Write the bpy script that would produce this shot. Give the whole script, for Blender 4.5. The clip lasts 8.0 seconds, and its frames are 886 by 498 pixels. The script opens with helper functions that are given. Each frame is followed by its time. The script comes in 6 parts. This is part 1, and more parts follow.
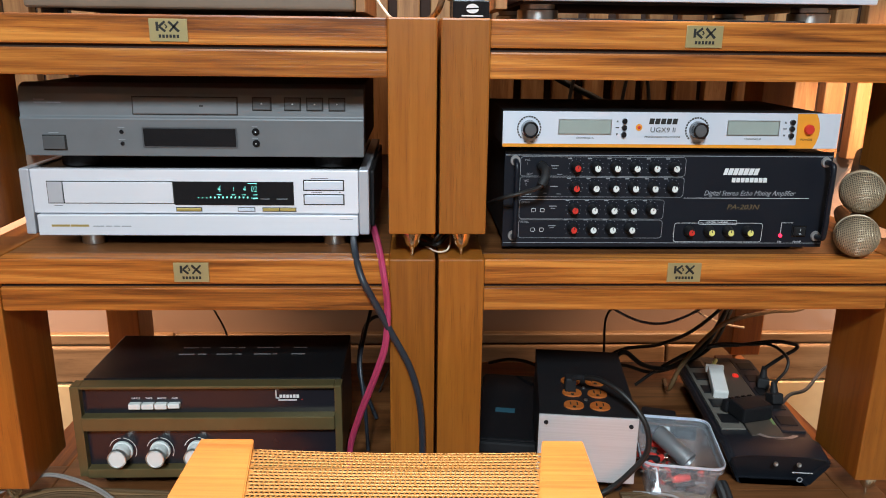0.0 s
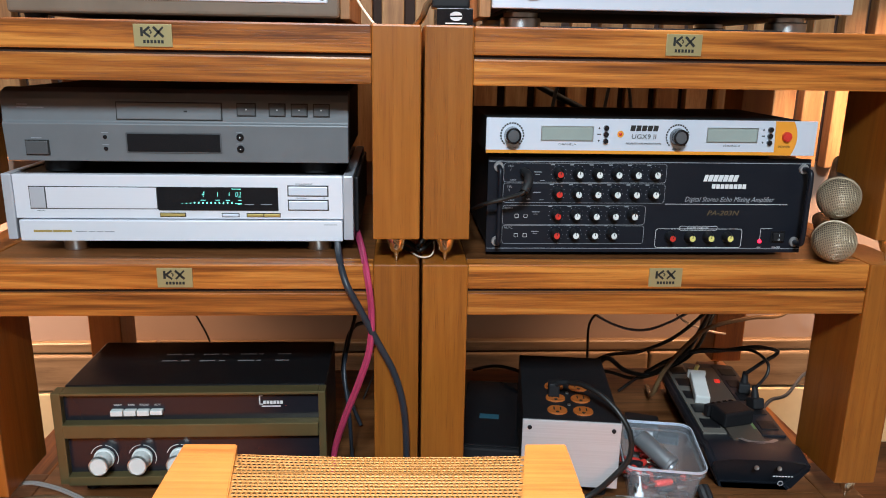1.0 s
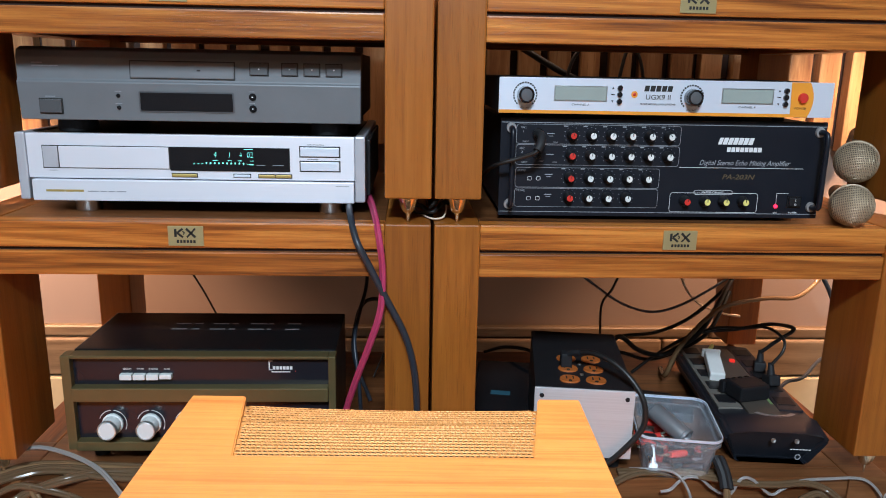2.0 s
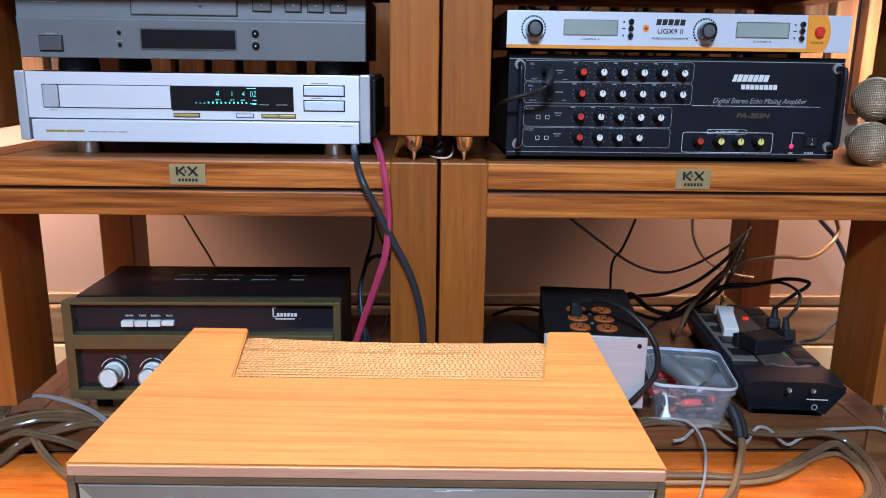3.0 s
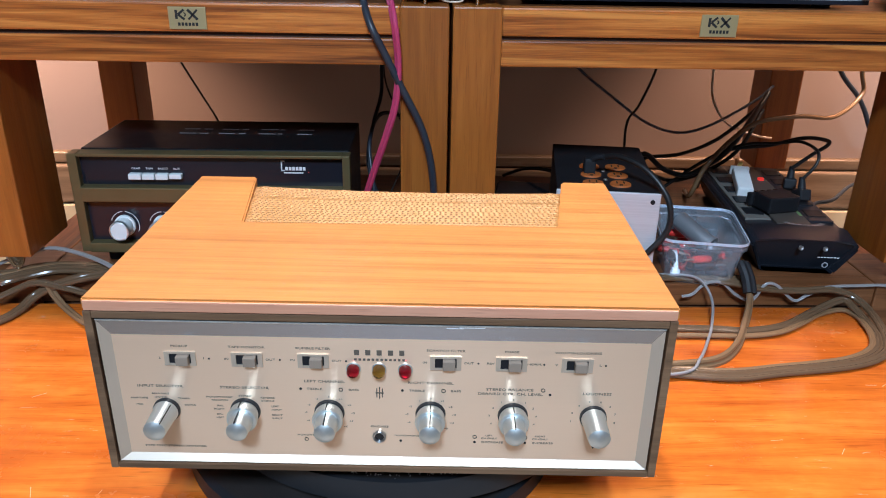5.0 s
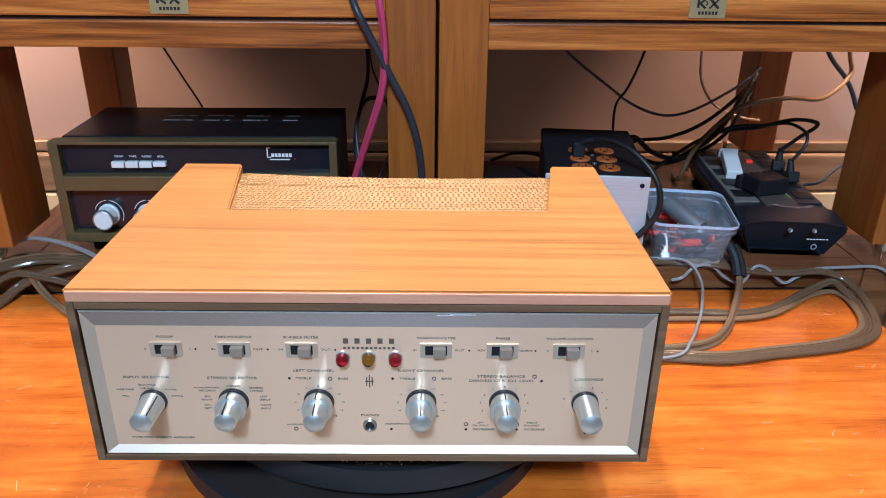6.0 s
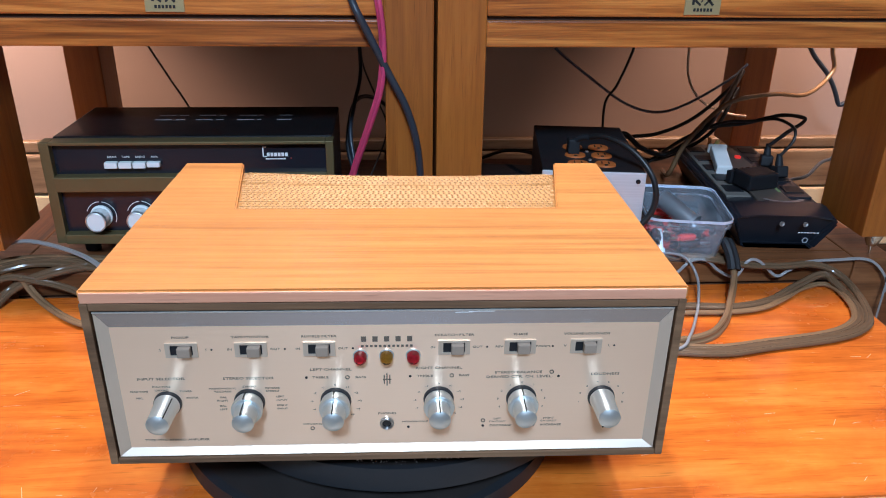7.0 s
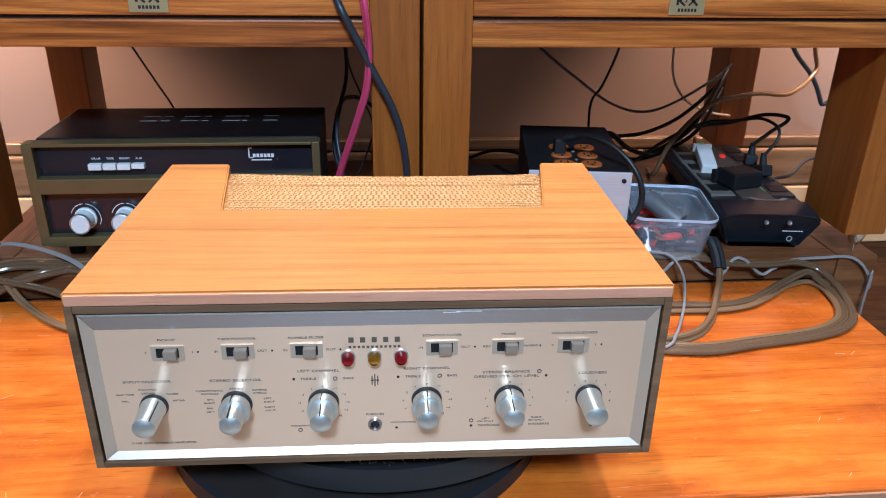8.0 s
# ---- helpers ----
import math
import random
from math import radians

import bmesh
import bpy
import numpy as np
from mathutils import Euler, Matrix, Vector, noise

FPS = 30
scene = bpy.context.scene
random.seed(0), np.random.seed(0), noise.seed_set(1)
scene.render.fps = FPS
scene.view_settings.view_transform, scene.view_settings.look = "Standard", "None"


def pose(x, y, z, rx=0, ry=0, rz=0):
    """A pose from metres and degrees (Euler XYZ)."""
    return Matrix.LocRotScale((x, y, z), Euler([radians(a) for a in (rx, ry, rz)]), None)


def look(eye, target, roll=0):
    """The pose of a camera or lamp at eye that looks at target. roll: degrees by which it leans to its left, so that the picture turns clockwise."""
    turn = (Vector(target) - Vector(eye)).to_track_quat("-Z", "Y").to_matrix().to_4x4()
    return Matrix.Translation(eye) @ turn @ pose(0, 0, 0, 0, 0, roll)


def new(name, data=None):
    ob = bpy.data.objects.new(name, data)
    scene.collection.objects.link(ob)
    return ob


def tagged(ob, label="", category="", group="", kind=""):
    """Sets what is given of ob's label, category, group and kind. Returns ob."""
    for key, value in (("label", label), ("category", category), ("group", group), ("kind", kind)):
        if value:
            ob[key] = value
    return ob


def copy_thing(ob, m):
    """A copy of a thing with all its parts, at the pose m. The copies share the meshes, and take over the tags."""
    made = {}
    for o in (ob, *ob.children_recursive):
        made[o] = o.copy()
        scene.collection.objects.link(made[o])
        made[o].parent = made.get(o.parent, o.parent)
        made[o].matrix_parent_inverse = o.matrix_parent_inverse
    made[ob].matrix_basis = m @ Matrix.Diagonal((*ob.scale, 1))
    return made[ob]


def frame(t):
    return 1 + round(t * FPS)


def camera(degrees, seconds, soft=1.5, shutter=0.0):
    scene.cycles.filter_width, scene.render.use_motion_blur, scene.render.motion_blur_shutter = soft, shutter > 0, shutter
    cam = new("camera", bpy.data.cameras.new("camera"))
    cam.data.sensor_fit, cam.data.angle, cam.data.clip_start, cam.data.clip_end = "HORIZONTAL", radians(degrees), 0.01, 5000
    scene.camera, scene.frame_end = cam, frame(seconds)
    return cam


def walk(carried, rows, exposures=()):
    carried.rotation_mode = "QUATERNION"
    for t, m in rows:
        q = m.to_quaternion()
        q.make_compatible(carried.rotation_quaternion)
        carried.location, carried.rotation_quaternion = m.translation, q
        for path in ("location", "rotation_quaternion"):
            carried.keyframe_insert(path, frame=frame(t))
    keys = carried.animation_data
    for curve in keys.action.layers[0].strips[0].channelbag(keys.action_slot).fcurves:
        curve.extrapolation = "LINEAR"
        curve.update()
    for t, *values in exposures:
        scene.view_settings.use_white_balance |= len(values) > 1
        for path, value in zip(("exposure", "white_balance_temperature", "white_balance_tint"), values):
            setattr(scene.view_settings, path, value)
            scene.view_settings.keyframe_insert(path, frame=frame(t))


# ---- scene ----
cam = camera(61.0, 8.0, soft=1.0)
PATH = [
    (0, (0.032, -0.454, 0.589), (0.109, 1.471, 0.05), 0.7),
    (0.5, (0.031, -0.462, 0.584), (0.146, 1.468, 0.07), 0.8),
    (1, (0.033, -0.461, 0.584), (0.15, 1.469, 0.073), 1.0),
    (1.5, (0.029, -0.464, 0.582), (0.139, 1.469, 0.082), 1.1),
    (2, (0.032, -0.471, 0.514), (0.121, 1.471, 0.046), 1.1),
    (2.2, (0.036, -0.466, 0.508), (0.111, 1.464, -0.011), 1.1),
    (3.3, (0.033, -0.47, 0.415), (0.101, 1.476, -0.039), 0.8),
    (3.5, (0.03, -0.471, 0.413), (0.103, 1.475, -0.043), 0.9),
    (4, (0.031, -0.47, 0.412), (0.089, 1.453, -0.132), 1.0),
    (4.5, (0.03, -0.455, 0.407), (0.077, 1.418, -0.294), 0.9),
    (4.7, (0.031, -0.461, 0.408), (0.078, 1.395, -0.337), 1.0),
    (6, (0.031, -0.454, 0.405), (0.111, 1.369, -0.415), 0.8),
    (6.5, (0.018, -0.448, 0.404), (0.129, 1.371, -0.418), 0.8),
    (7, (0.002, -0.453, 0.403), (0.146, 1.365, -0.418), 0.9),
    (7.5, (0.001, -0.453, 0.403), (0.168, 1.363, -0.418), 1.0),
    (8, (0.002, -0.453, 0.403), (0.18, 1.363, -0.417), 1.0),
]
WHITE = [(0, -0.01, 7500, 15), (1.5, -0.03, 7000, 15), (2.0, -0.05, 6800, 16), (3.5, -0.10, 5800, 20), (4.5, -0.14, 6000, 17), (6, -0.19, 5700, 16), (8, -0.19, 5700, 16)]
walk(cam, [(t, look(eye, target, roll)) for t, eye, target, roll in PATH], WHITE)

# ---- world, lamps, exposure ----
world = bpy.data.worlds.new("world")
scene.world = world
world.use_nodes = True
world.node_tree.nodes["Background"].inputs[0].default_value = (0.9, 0.85, 0.8, 1)
world.node_tree.nodes["Background"].inputs[1].default_value = 0.005

FLOOR, CEIL = -0.80, 2.60
WALL_Y, ROOM_X, ROOM_Y = 1.12, 2.2, -3.0


def area_lamp(name, at, target, size, watts, colour, size_y=None):
    data = bpy.data.lights.new(name, "AREA")
    data.energy, data.color = watts, colour
    data.shape = "RECTANGLE"
    data.size, data.size_y = size, size_y or size
    ob = new(name, data)
    ob.matrix_world = look(at, target)
    return ob


def spot_lamp(name, at, target, degrees, watts, colour, radius=0.03):
    data = bpy.data.lights.new(name, "SPOT")
    data.energy, data.color, data.shadow_soft_size = watts, colour, radius
    data.spot_size, data.spot_blend = radians(degrees), 0.6
    ob = new(name, data)
    ob.matrix_world = look(at, target)
    return ob


WARM, AMBER, NEUTRAL, COOL = (1.0, 0.74, 0.54), (1.0, 0.66, 0.43), (1.0, 0.97, 0.95), (0.62, 0.84, 1.0)
# cool track lamps in the aisle, aimed at the racks
area_lamp("track_lamp", (-0.22, -2.15, CEIL - 0.36), (-0.12, 0.40, 0.25), 0.36, 106, COOL)
area_lamp("track_lamp", (0.24, -2.15, CEIL - 0.36), (0.30, 0.40, 0.25), 0.36, 25, COOL)
# warm ceiling spots above the racks
area_lamp("ceiling_spot", (-0.80, 0.62, CEIL - 0.05), (-0.72, 0.30, 0), 0.14, 16, WARM)
area_lamp("ceiling_spot", (1.00, 0.62, CEIL - 0.05), (0.92, 0.30, 0), 0.14, 16, WARM)
spot_lamp("ceiling_spot", (-0.32, 0.64, CEIL - 0.05), (-0.30, 0.10, 0), 42, 215, NEUTRAL, 0.07)
spot_lamp("ceiling_spot", (0.52, 0.64, CEIL - 0.05), (0.45, 0.10, 0), 42, 168, NEUTRAL, 0.07)
# warm wall lamps beside the racks
spot_lamp("wall_lamp", (-0.98, 0.86, 0.60), (-0.70, 1.12, -0.02), 60, 85, AMBER, 0.08)
spot_lamp("wall_lamp", (1.12, 0.86, 0.80), (0.88, 1.12, 0.02), 60, 105, AMBER, 0.08)

# ---- materials ----


def mat_base(name):
    m = bpy.data.materials.new(name)
    m.use_nodes = True
    nt = m.node_tree
    return m, nt, nt.nodes["Principled BSDF"]


def link(nt, a, b):
    nt.links.new(a, b)


def noise_node(nt, vec, scale, detail=4, rough=0.55, distort=0.0):
    n = nt.nodes.new("ShaderNodeTexNoise")
    n.inputs["Scale"].default_value = scale
    n.inputs["Detail"].default_value = detail
    n.inputs["Roughness"].default_value = rough
    n.inputs["Distortion"].default_value = distort
    link(nt, vec, n.inputs["Vector"])
    return n.outputs["Fac"]


def ramp(nt, fac, stops):
    r = nt.nodes.new("ShaderNodeValToRGB")
    while len(r.color_ramp.elements) < len(stops):
        r.color_ramp.elements.new(0.5)
    for e, (p, c) in zip(r.color_ramp.elements, stops):
        e.position, e.color = p, (*c, 1) if len(c) == 3 else c
    link(nt, fac, r.inputs["Fac"])
    return r.outputs["Color"]


def maths(nt, op, a, b=None):
    n = nt.nodes.new("ShaderNodeMath")
    n.operation = op
    for i, v in enumerate((a, b)):
        if v is None:
            continue
        if isinstance(v, (int, float)):
            n.inputs[i].default_value = v
        else:
            link(nt, v, n.inputs[i])
    return n.outputs[0]


def mixc(nt, fac, a, b, blend="MIX"):
    n = nt.nodes.new("ShaderNodeMix")
    n.data_type, n.blend_type = "RGBA", blend
    for s, v in ((n.inputs["Factor"], fac), (n.inputs["A"], a), (n.inputs["B"], b)):
        if isinstance(v, (int, float)):
            s.default_value = v
        elif isinstance(v, tuple):
            s.default_value = (*v, 1)
        else:
            link(nt, v, s)
    return n.outputs["Result"]


def bump(nt, bsdf, height, strength, distance):
    b = nt.nodes.new("ShaderNodeBump")
    b.inputs["Strength"].default_value = strength
    b.inputs["Distance"].default_value = distance
    link(nt, height, b.inputs["Height"])
    link(nt, b.outputs["Normal"], bsdf.inputs["Normal"])


def coords(nt, scale=(1, 1, 1), spread=3.0):
    """Object coordinates, shifted by a random amount for each object, then scaled."""
    tc = nt.nodes.new("ShaderNodeTexCoord")
    info = nt.nodes.new("ShaderNodeObjectInfo")
    sh = nt.nodes.new("ShaderNodeVectorMath")
    sh.operation = "MULTIPLY_ADD"
    link(nt, info.outputs["Random"], sh.inputs[0])
    sh.inputs[1].default_value = (spread, spread * 1.7, spread * 0.6)
    link(nt, tc.outputs["Object"], sh.inputs[2])
    mp = nt.nodes.new("ShaderNodeVectorMath")
    mp.operation = "MULTIPLY"
    link(nt, sh.outputs[0], mp.inputs[0])
    mp.inputs[1].default_value = scale
    return mp.outputs[0], tc.outputs["Object"], info.outputs["Random"]


def wood(name, dark, mid, light, axis="x", rough=0.42, grain=1.0, coat=0.0, vary=0.12, scratches=0.0, spread=0.11, blotch=0.22):
    """Straight-grained timber: long figure, fine fibres and short dark pores along one axis."""
    m, nt, b = mat_base(name)
    k = {"x": 0, "y": 1, "z": 2}[axis]

    def sc(along, across):
        v = [across] * 3
        v[k] = along
        return tuple(v)

    v1, raw, rnd = coords(nt, sc(2.6, 42 * grain))
    v0, _, _ = coords(nt, sc(0.9, 9 * grain))
    v2, _, _ = coords(nt, sc(7, 230 * grain))
    v3, _, _ = coords(nt, sc(28, 640 * grain))
    figure = noise_node(nt, v1, 1.0, 6, 0.68, 0.9)
    broad = noise_node(nt, v0, 1.0, 3, 0.5, 0.8)
    fibre = noise_node(nt, v2, 1.0, 4, 0.6, 0.3)
    pore = noise_node(nt, v3, 1.0, 2, 0.5)
    wv = nt.nodes.new("ShaderNodeTexWave")
    wv.wave_type, wv.bands_direction = "BANDS", "DIAGONAL"
    wv.inputs["Scale"].default_value = 2.6
    wv.inputs["Distortion"].default_value = 6.0
    wv.inputs["Detail"].default_value = 3.0
    link(nt, v0, wv.inputs["Vector"])
    f = maths(nt, "ADD", maths(nt, "ADD", maths(nt, "MULTIPLY", figure, 0.46), maths(nt, "MULTIPLY", broad, 0.31)), maths(nt, "MULTIPLY", wv.outputs["Fac"], 0.05))
    f = maths(nt, "ADD", f, maths(nt, "MULTIPLY", fibre, 0.18))
    col = ramp(nt, f, [(0.5 - spread, dark), (0.5, mid), (0.5 + spread, light)])
    pores = ramp(nt, pore, [(0.60, (0, 0, 0)), (0.72, (1, 1, 1))])
    col = mixc(nt, maths(nt, "MULTIPLY", pores, 0.35), col, tuple(c * 0.45 for c in dark))
    tone = maths(nt, "ADD", maths(nt, "MULTIPLY", rnd, vary * 2), 1 - vary)
    hsv = nt.nodes.new("ShaderNodeHueSaturation")
    link(nt, tone, hsv.inputs["Value"])
    link(nt, col, hsv.inputs["Color"])
    col = hsv.outputs["Color"]
    wear = noise_node(nt, raw, 9.0, 5, 0.65)
    col = mixc(nt, maths(nt, "MULTIPLY", wear, blotch), col, dark, "MULTIPLY")
    if scratches:
        vs, _, _ = coords(nt, (9, 70, 9), 0)
        s = ramp(nt, noise_node(nt, vs, 1.3, 3, 0.7, 2.5), [(0.69, (0, 0, 0)), (0.74, (1, 1, 1))])
        col = mixc(nt, maths(nt, "MULTIPLY", s, scratches), col, (0.85, 0.6, 0.42))
    link(nt, col, b.inputs["Base Color"])
    rr = maths(nt, "ADD", maths(nt, "MULTIPLY", wear, 0.22), rough - 0.1)
    link(nt, rr, b.inputs["Roughness"])
    b.inputs["Coat Weight"].default_value = coat
    b.inputs["Coat Roughness"].default_value = 0.18
    bump(nt, b, maths(nt, "ADD", fibre, maths(nt, "MULTIPLY", pores, -0.5)), 0.25, 0.0006)
    return m


def plain(name, colour, rough=0.5, metal=0.0, vary=0.12, scale=60.0, bumpiness=0.08, spec=0.5):
    """Paint, plastic or cast metal with faint mottling, dust and micro relief."""
    m, nt, b = mat_base(name)
    v, raw, _ = coords(nt)
    fine = noise_node(nt, v, scale * 8, 3, 0.6)
    broad = noise_node(nt, v, scale * 0.4, 4, 0.6)
    col = mixc(nt, broad, tuple(c * (1 - vary) for c in colour), tuple(min(1, c * (1 + vary)) for c in colour))
    link(nt, col, b.inputs["Base Color"])
    link(nt, maths(nt, "ADD", maths(nt, "MULTIPLY", broad, 0.16), max(0.02, rough - 0.08)), b.inputs["Roughness"])
    b.inputs["Metallic"].default_value = metal
    b.inputs["Specular IOR Level"].default_value = spec
    bump(nt, b, fine, bumpiness, 0.0004)
    return m


def brushed(name, colour, axis="x", rough=0.34, vary=0.10, metal=1.0, aniso=0.5, relief=0.06):
    m, nt, b = mat_base(name)
    s = [900.0] * 3
    s["xyz".index(axis)] = 6.0
    v, raw, _ = coords(nt, tuple(s))
    streak = noise_node(nt, v, 1.0, 3, 0.6)
    broad = noise_node(nt, raw, 14, 4, 0.6)
    col = mixc(nt, streak, tuple(c * (1 - vary) for c in colour), colour)
    link(nt, col, b.inputs["Base Color"])
    b.inputs["Metallic"].default_value = metal
    link(nt, maths(nt, "ADD", maths(nt, "MULTIPLY", streak, 0.05), maths(nt, "ADD", maths(nt, "MULTIPLY", broad, 0.1), rough - 0.07)), b.inputs["Roughness"])
    b.inputs["Anisotropic"].default_value = aniso
    tan = nt.nodes.new("ShaderNodeTangent")
    tan.direction_type, tan.axis = "RADIAL", "Z"
    link(nt, tan.outputs[0], b.inputs["Tangent"])
    b.inputs["Anisotropic Rotation"].default_value = 0.25
    bump(nt, b, streak, relief, 0.0003)
    return m


def glow(name, colour, strength):
    m, nt, b = mat_base(name)
    b.inputs["Base Color"].default_value = (*colour, 1)
    b.inputs["Emission Color"].default_value = (*colour, 1)
    b.inputs["Emission Strength"].default_value = strength
    b.inputs["Roughness"].default_value = 0.3
    return m


def clear(name, colour, rough=0.05, ior=1.46, alpha=1.0):
    m, nt, b = mat_base(name)
    b.inputs["Base Color"].default_value = (*colour, 1)
    b.inputs["Transmission Weight"].default_value = alpha
    b.inputs["Roughness"].default_value = rough
    b.inputs["IOR"].default_value = ior
    return m


RACK = dict(dark=(0.15, 0.037, 0.006), mid=(0.45, 0.131, 0.021), light=(0.70, 0.26, 0.051))
LEG = dict(dark=(0.21, 0.056, 0.008), mid=(0.35, 0.106, 0.014), light=(0.44, 0.148, 0.024))
rack_x = wood("rack_wood_rail", **RACK, axis="x", rough=0.36, grain=1.9, spread=0.105)
rack_y = wood("rack_wood_side", **RACK, axis="y", rough=0.36)
rack_z = wood("rack_wood_leg", **LEG, axis="z", rough=0.38, grain=1.6, spread=0.22)
# Shelf boards; on the lowest rack tier its darkness stands for shade.
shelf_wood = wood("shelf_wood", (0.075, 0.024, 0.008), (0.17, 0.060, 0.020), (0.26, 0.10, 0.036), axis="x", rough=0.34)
# Near-black colour that stands for the shade inside the rail groove.
groove_shade = plain("groove_shade", (0.035, 0.012, 0.005), 0.7)
table_wood = wood("table_wood", (0.40, 0.076, 0.008), (0.80, 0.215, 0.021), (0.95, 0.37, 0.058), axis="x", rough=0.24, grain=0.55, coat=0.7, scratches=0.45, spread=0.16, blotch=0.8)
scratch_pale = plain("scratch_pale", (0.72, 0.34, 0.17), 0.5)
table_edge = wood("table_edge", (0.26, 0.12, 0.06), (0.40, 0.2, 0.11), (0.5, 0.28, 0.16), axis="x", rough=0.45)
teak_top = wood("teak_top", (0.40, 0.146, 0.028), (0.62, 0.256, 0.058), (0.72, 0.330, 0.084), axis="x", rough=0.42, grain=2.6, vary=0.02, spread=0.165, blotch=0.50)
teak_edge = wood("teak_edge", (0.66, 0.29, 0.17), (0.76, 0.38, 0.24), (0.82, 0.46, 0.30), axis="x", rough=0.5)
walnut = wood("walnut_case", (0.10, 0.050, 0.024), (0.19, 0.100, 0.050), (0.27, 0.152, 0.08), axis="x", rough=0.5)
slat_wood = wood("slat_wood", (0.24, 0.095, 0.036), (0.40, 0.19, 0.075), (0.56, 0.31, 0.14), axis="z", rough=0.5, grain=0.6, vary=0.32)
slat_gap = plain("slat_gap", (0.05, 0.02, 0.012), 0.8)
dado_tan = wood("dado_tan", (0.11, 0.058, 0.026), (0.19, 0.108, 0.054), (0.25, 0.15, 0.08), axis="x", rough=0.5, grain=0.7)
wall_paint = plain("wall_paint", (0.28, 0.185, 0.14), 0.75, vary=0.06, scale=20)
room_paint = plain("room_paint", (0.24, 0.20, 0.17), 0.85, vary=0.05, scale=8)
ceiling_paint = plain("ceiling_paint", (0.58, 0.55, 0.52), 0.9, vary=0.04, scale=8)
# Unseen floor; its beige is picked to brighten reflections in the amplifier panel.
floor_beige = plain("floor_beige", (0.34, 0.27, 0.20), 0.45, vary=0.08, scale=6)
champagne = brushed("champagne_panel", (1.0, 0.70, 0.49), "x", 0.30, 0.03, 0.58, 0.80, 0.04)
steel = brushed("steel", (0.62, 0.62, 0.62), "x", 0.30)
turned = plain("turned_aluminium", (0.76, 0.79, 0.77), 0.38, 0.9, vary=0.04, bumpiness=0.015)
spike_brass = plain("spike_brass", (0.86, 0.80, 0.68), 0.22, 1.0)
badge_brass = brushed("badge_brass", (0.43, 0.34, 0.165), "x", 0.38, 0.1, 0.35)
silver_panel = brushed("silver_panel", (0.79, 0.80, 0.87), "x", 0.42, 0.05, 0.25)
silver_bright = brushed("silver_bright", (0.68, 0.73, 0.83), "x", 0.40, 0.04, 0.25)
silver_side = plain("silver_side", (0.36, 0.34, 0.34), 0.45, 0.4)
silver_cheek = plain("silver_cheek", (0.52, 0.53, 0.58), 0.42, 0.3)
grey_panel = plain("grey_panel", (0.150, 0.160, 0.172), 0.46, 0.1)
grey_key = plain("grey_key", (0.085, 0.088, 0.094), 0.4, 0.1)
black_gloss = plain("black_gloss", (0.012, 0.012, 0.014), 0.12, bumpiness=0.01)
black_matt = plain("black_matt", (0.012, 0.012, 0.014), 0.5, spec=0.3)
amp_black = plain("amp_black", (0.007, 0.009, 0.015), 0.40, spec=0.35)
rubber = plain("rubber", (0.014, 0.014, 0.016), 0.6, spec=0.35)
disc_top = plain("disc_top", (0.022, 0.017, 0.015), 0.55, vary=0.35, scale=90)
disc_rim = plain("disc_rim", (0.016, 0.017, 0.020), 0.5)
# Metal of the top bevel, darkened in colour for the dark reflection there.
polished = brushed("rim_dark_reflection", (0.42, 0.44, 0.49), "x", 0.16, 0.05, 1.0, 0.2, 0.02)
rim_satin = plain("rim_satin", (0.70, 0.57, 0.45), 0.44, 0.65, vary=0.03, bumpiness=0.01)
olive_brass = plain("olive_brass", (0.16, 0.125, 0.055), 0.42, 0.5, vary=0.18)
chassis_brown = plain("chassis_brown", (0.055, 0.024, 0.009), 0.6)
mesh_gold = plain("mesh_gold", (0.43, 0.198, 0.050), 0.46, 0.25)
white_plastic = plain("white_plastic", (0.84, 0.84, 0.82), 0.45)
white_key = plain("white_key", (0.70, 0.73, 0.72), 0.4)
taupe_key = plain("taupe_key", (0.29, 0.215, 0.16), 0.45)
white_ink = plain("white_ink", (0.70, 0.72, 0.74), 0.6)
dim_ink = plain("dim_ink", (0.30, 0.32, 0.35), 0.6)
brown_ink = plain("brown_ink", (0.12, 0.088, 0.064), 0.7)
gold_ink = plain("gold_ink", (0.50, 0.36, 0.12), 0.45, 0.4)
black_ink = plain("black_ink", (0.012, 0.011, 0.010), 0.6)
bronze_ink = plain("bronze_ink", (0.14, 0.10, 0.055), 0.5, 0.3)
orange_paint = plain("orange_paint", (0.80, 0.30, 0.03), 0.45)
red_cap = plain("red_cap", (0.62, 0.035, 0.025), 0.4)
yellow_cap = plain("yellow_cap", (0.75, 0.66, 0.20), 0.4)
outlet_orange = plain("outlet_orange", (0.46, 0.115, 0.022), 0.45)
lcd_grey = plain("lcd_grey", (0.30, 0.35, 0.33), 0.25, bumpiness=0.01)
red_lens = clear("red_lens", (0.42, 0.002, 0.02), 0.06)
amber_lens = clear("amber_lens", (0.34, 0.20, 0.008), 0.06)
tub_plastic = clear("tub_plastic", (0.88, 0.93, 1.0), 0.12, 1.30, 0.93)
cyan_glow = glow("cyan_glow", (0.16, 0.85, 0.75), 1.3)
red_glow = glow("red_glow", (1.0, 0.02, 0.06), 4.0)
pink_cable = plain("pink_cable", (0.48, 0.045, 0.12), 0.42)
navy_cable = plain("navy_cable", (0.020, 0.026, 0.036), 0.40)
black_cable = plain("black_cable", (0.012, 0.011, 0.011), 0.42)
grey_cable = plain("grey_cable", (0.125, 0.074, 0.040), 0.22)
clear_cable = plain("clear_cable", (0.22, 0.125, 0.062), 0.20)
thin_grey = plain("thin_grey", (0.27, 0.25, 0.24), 0.32)
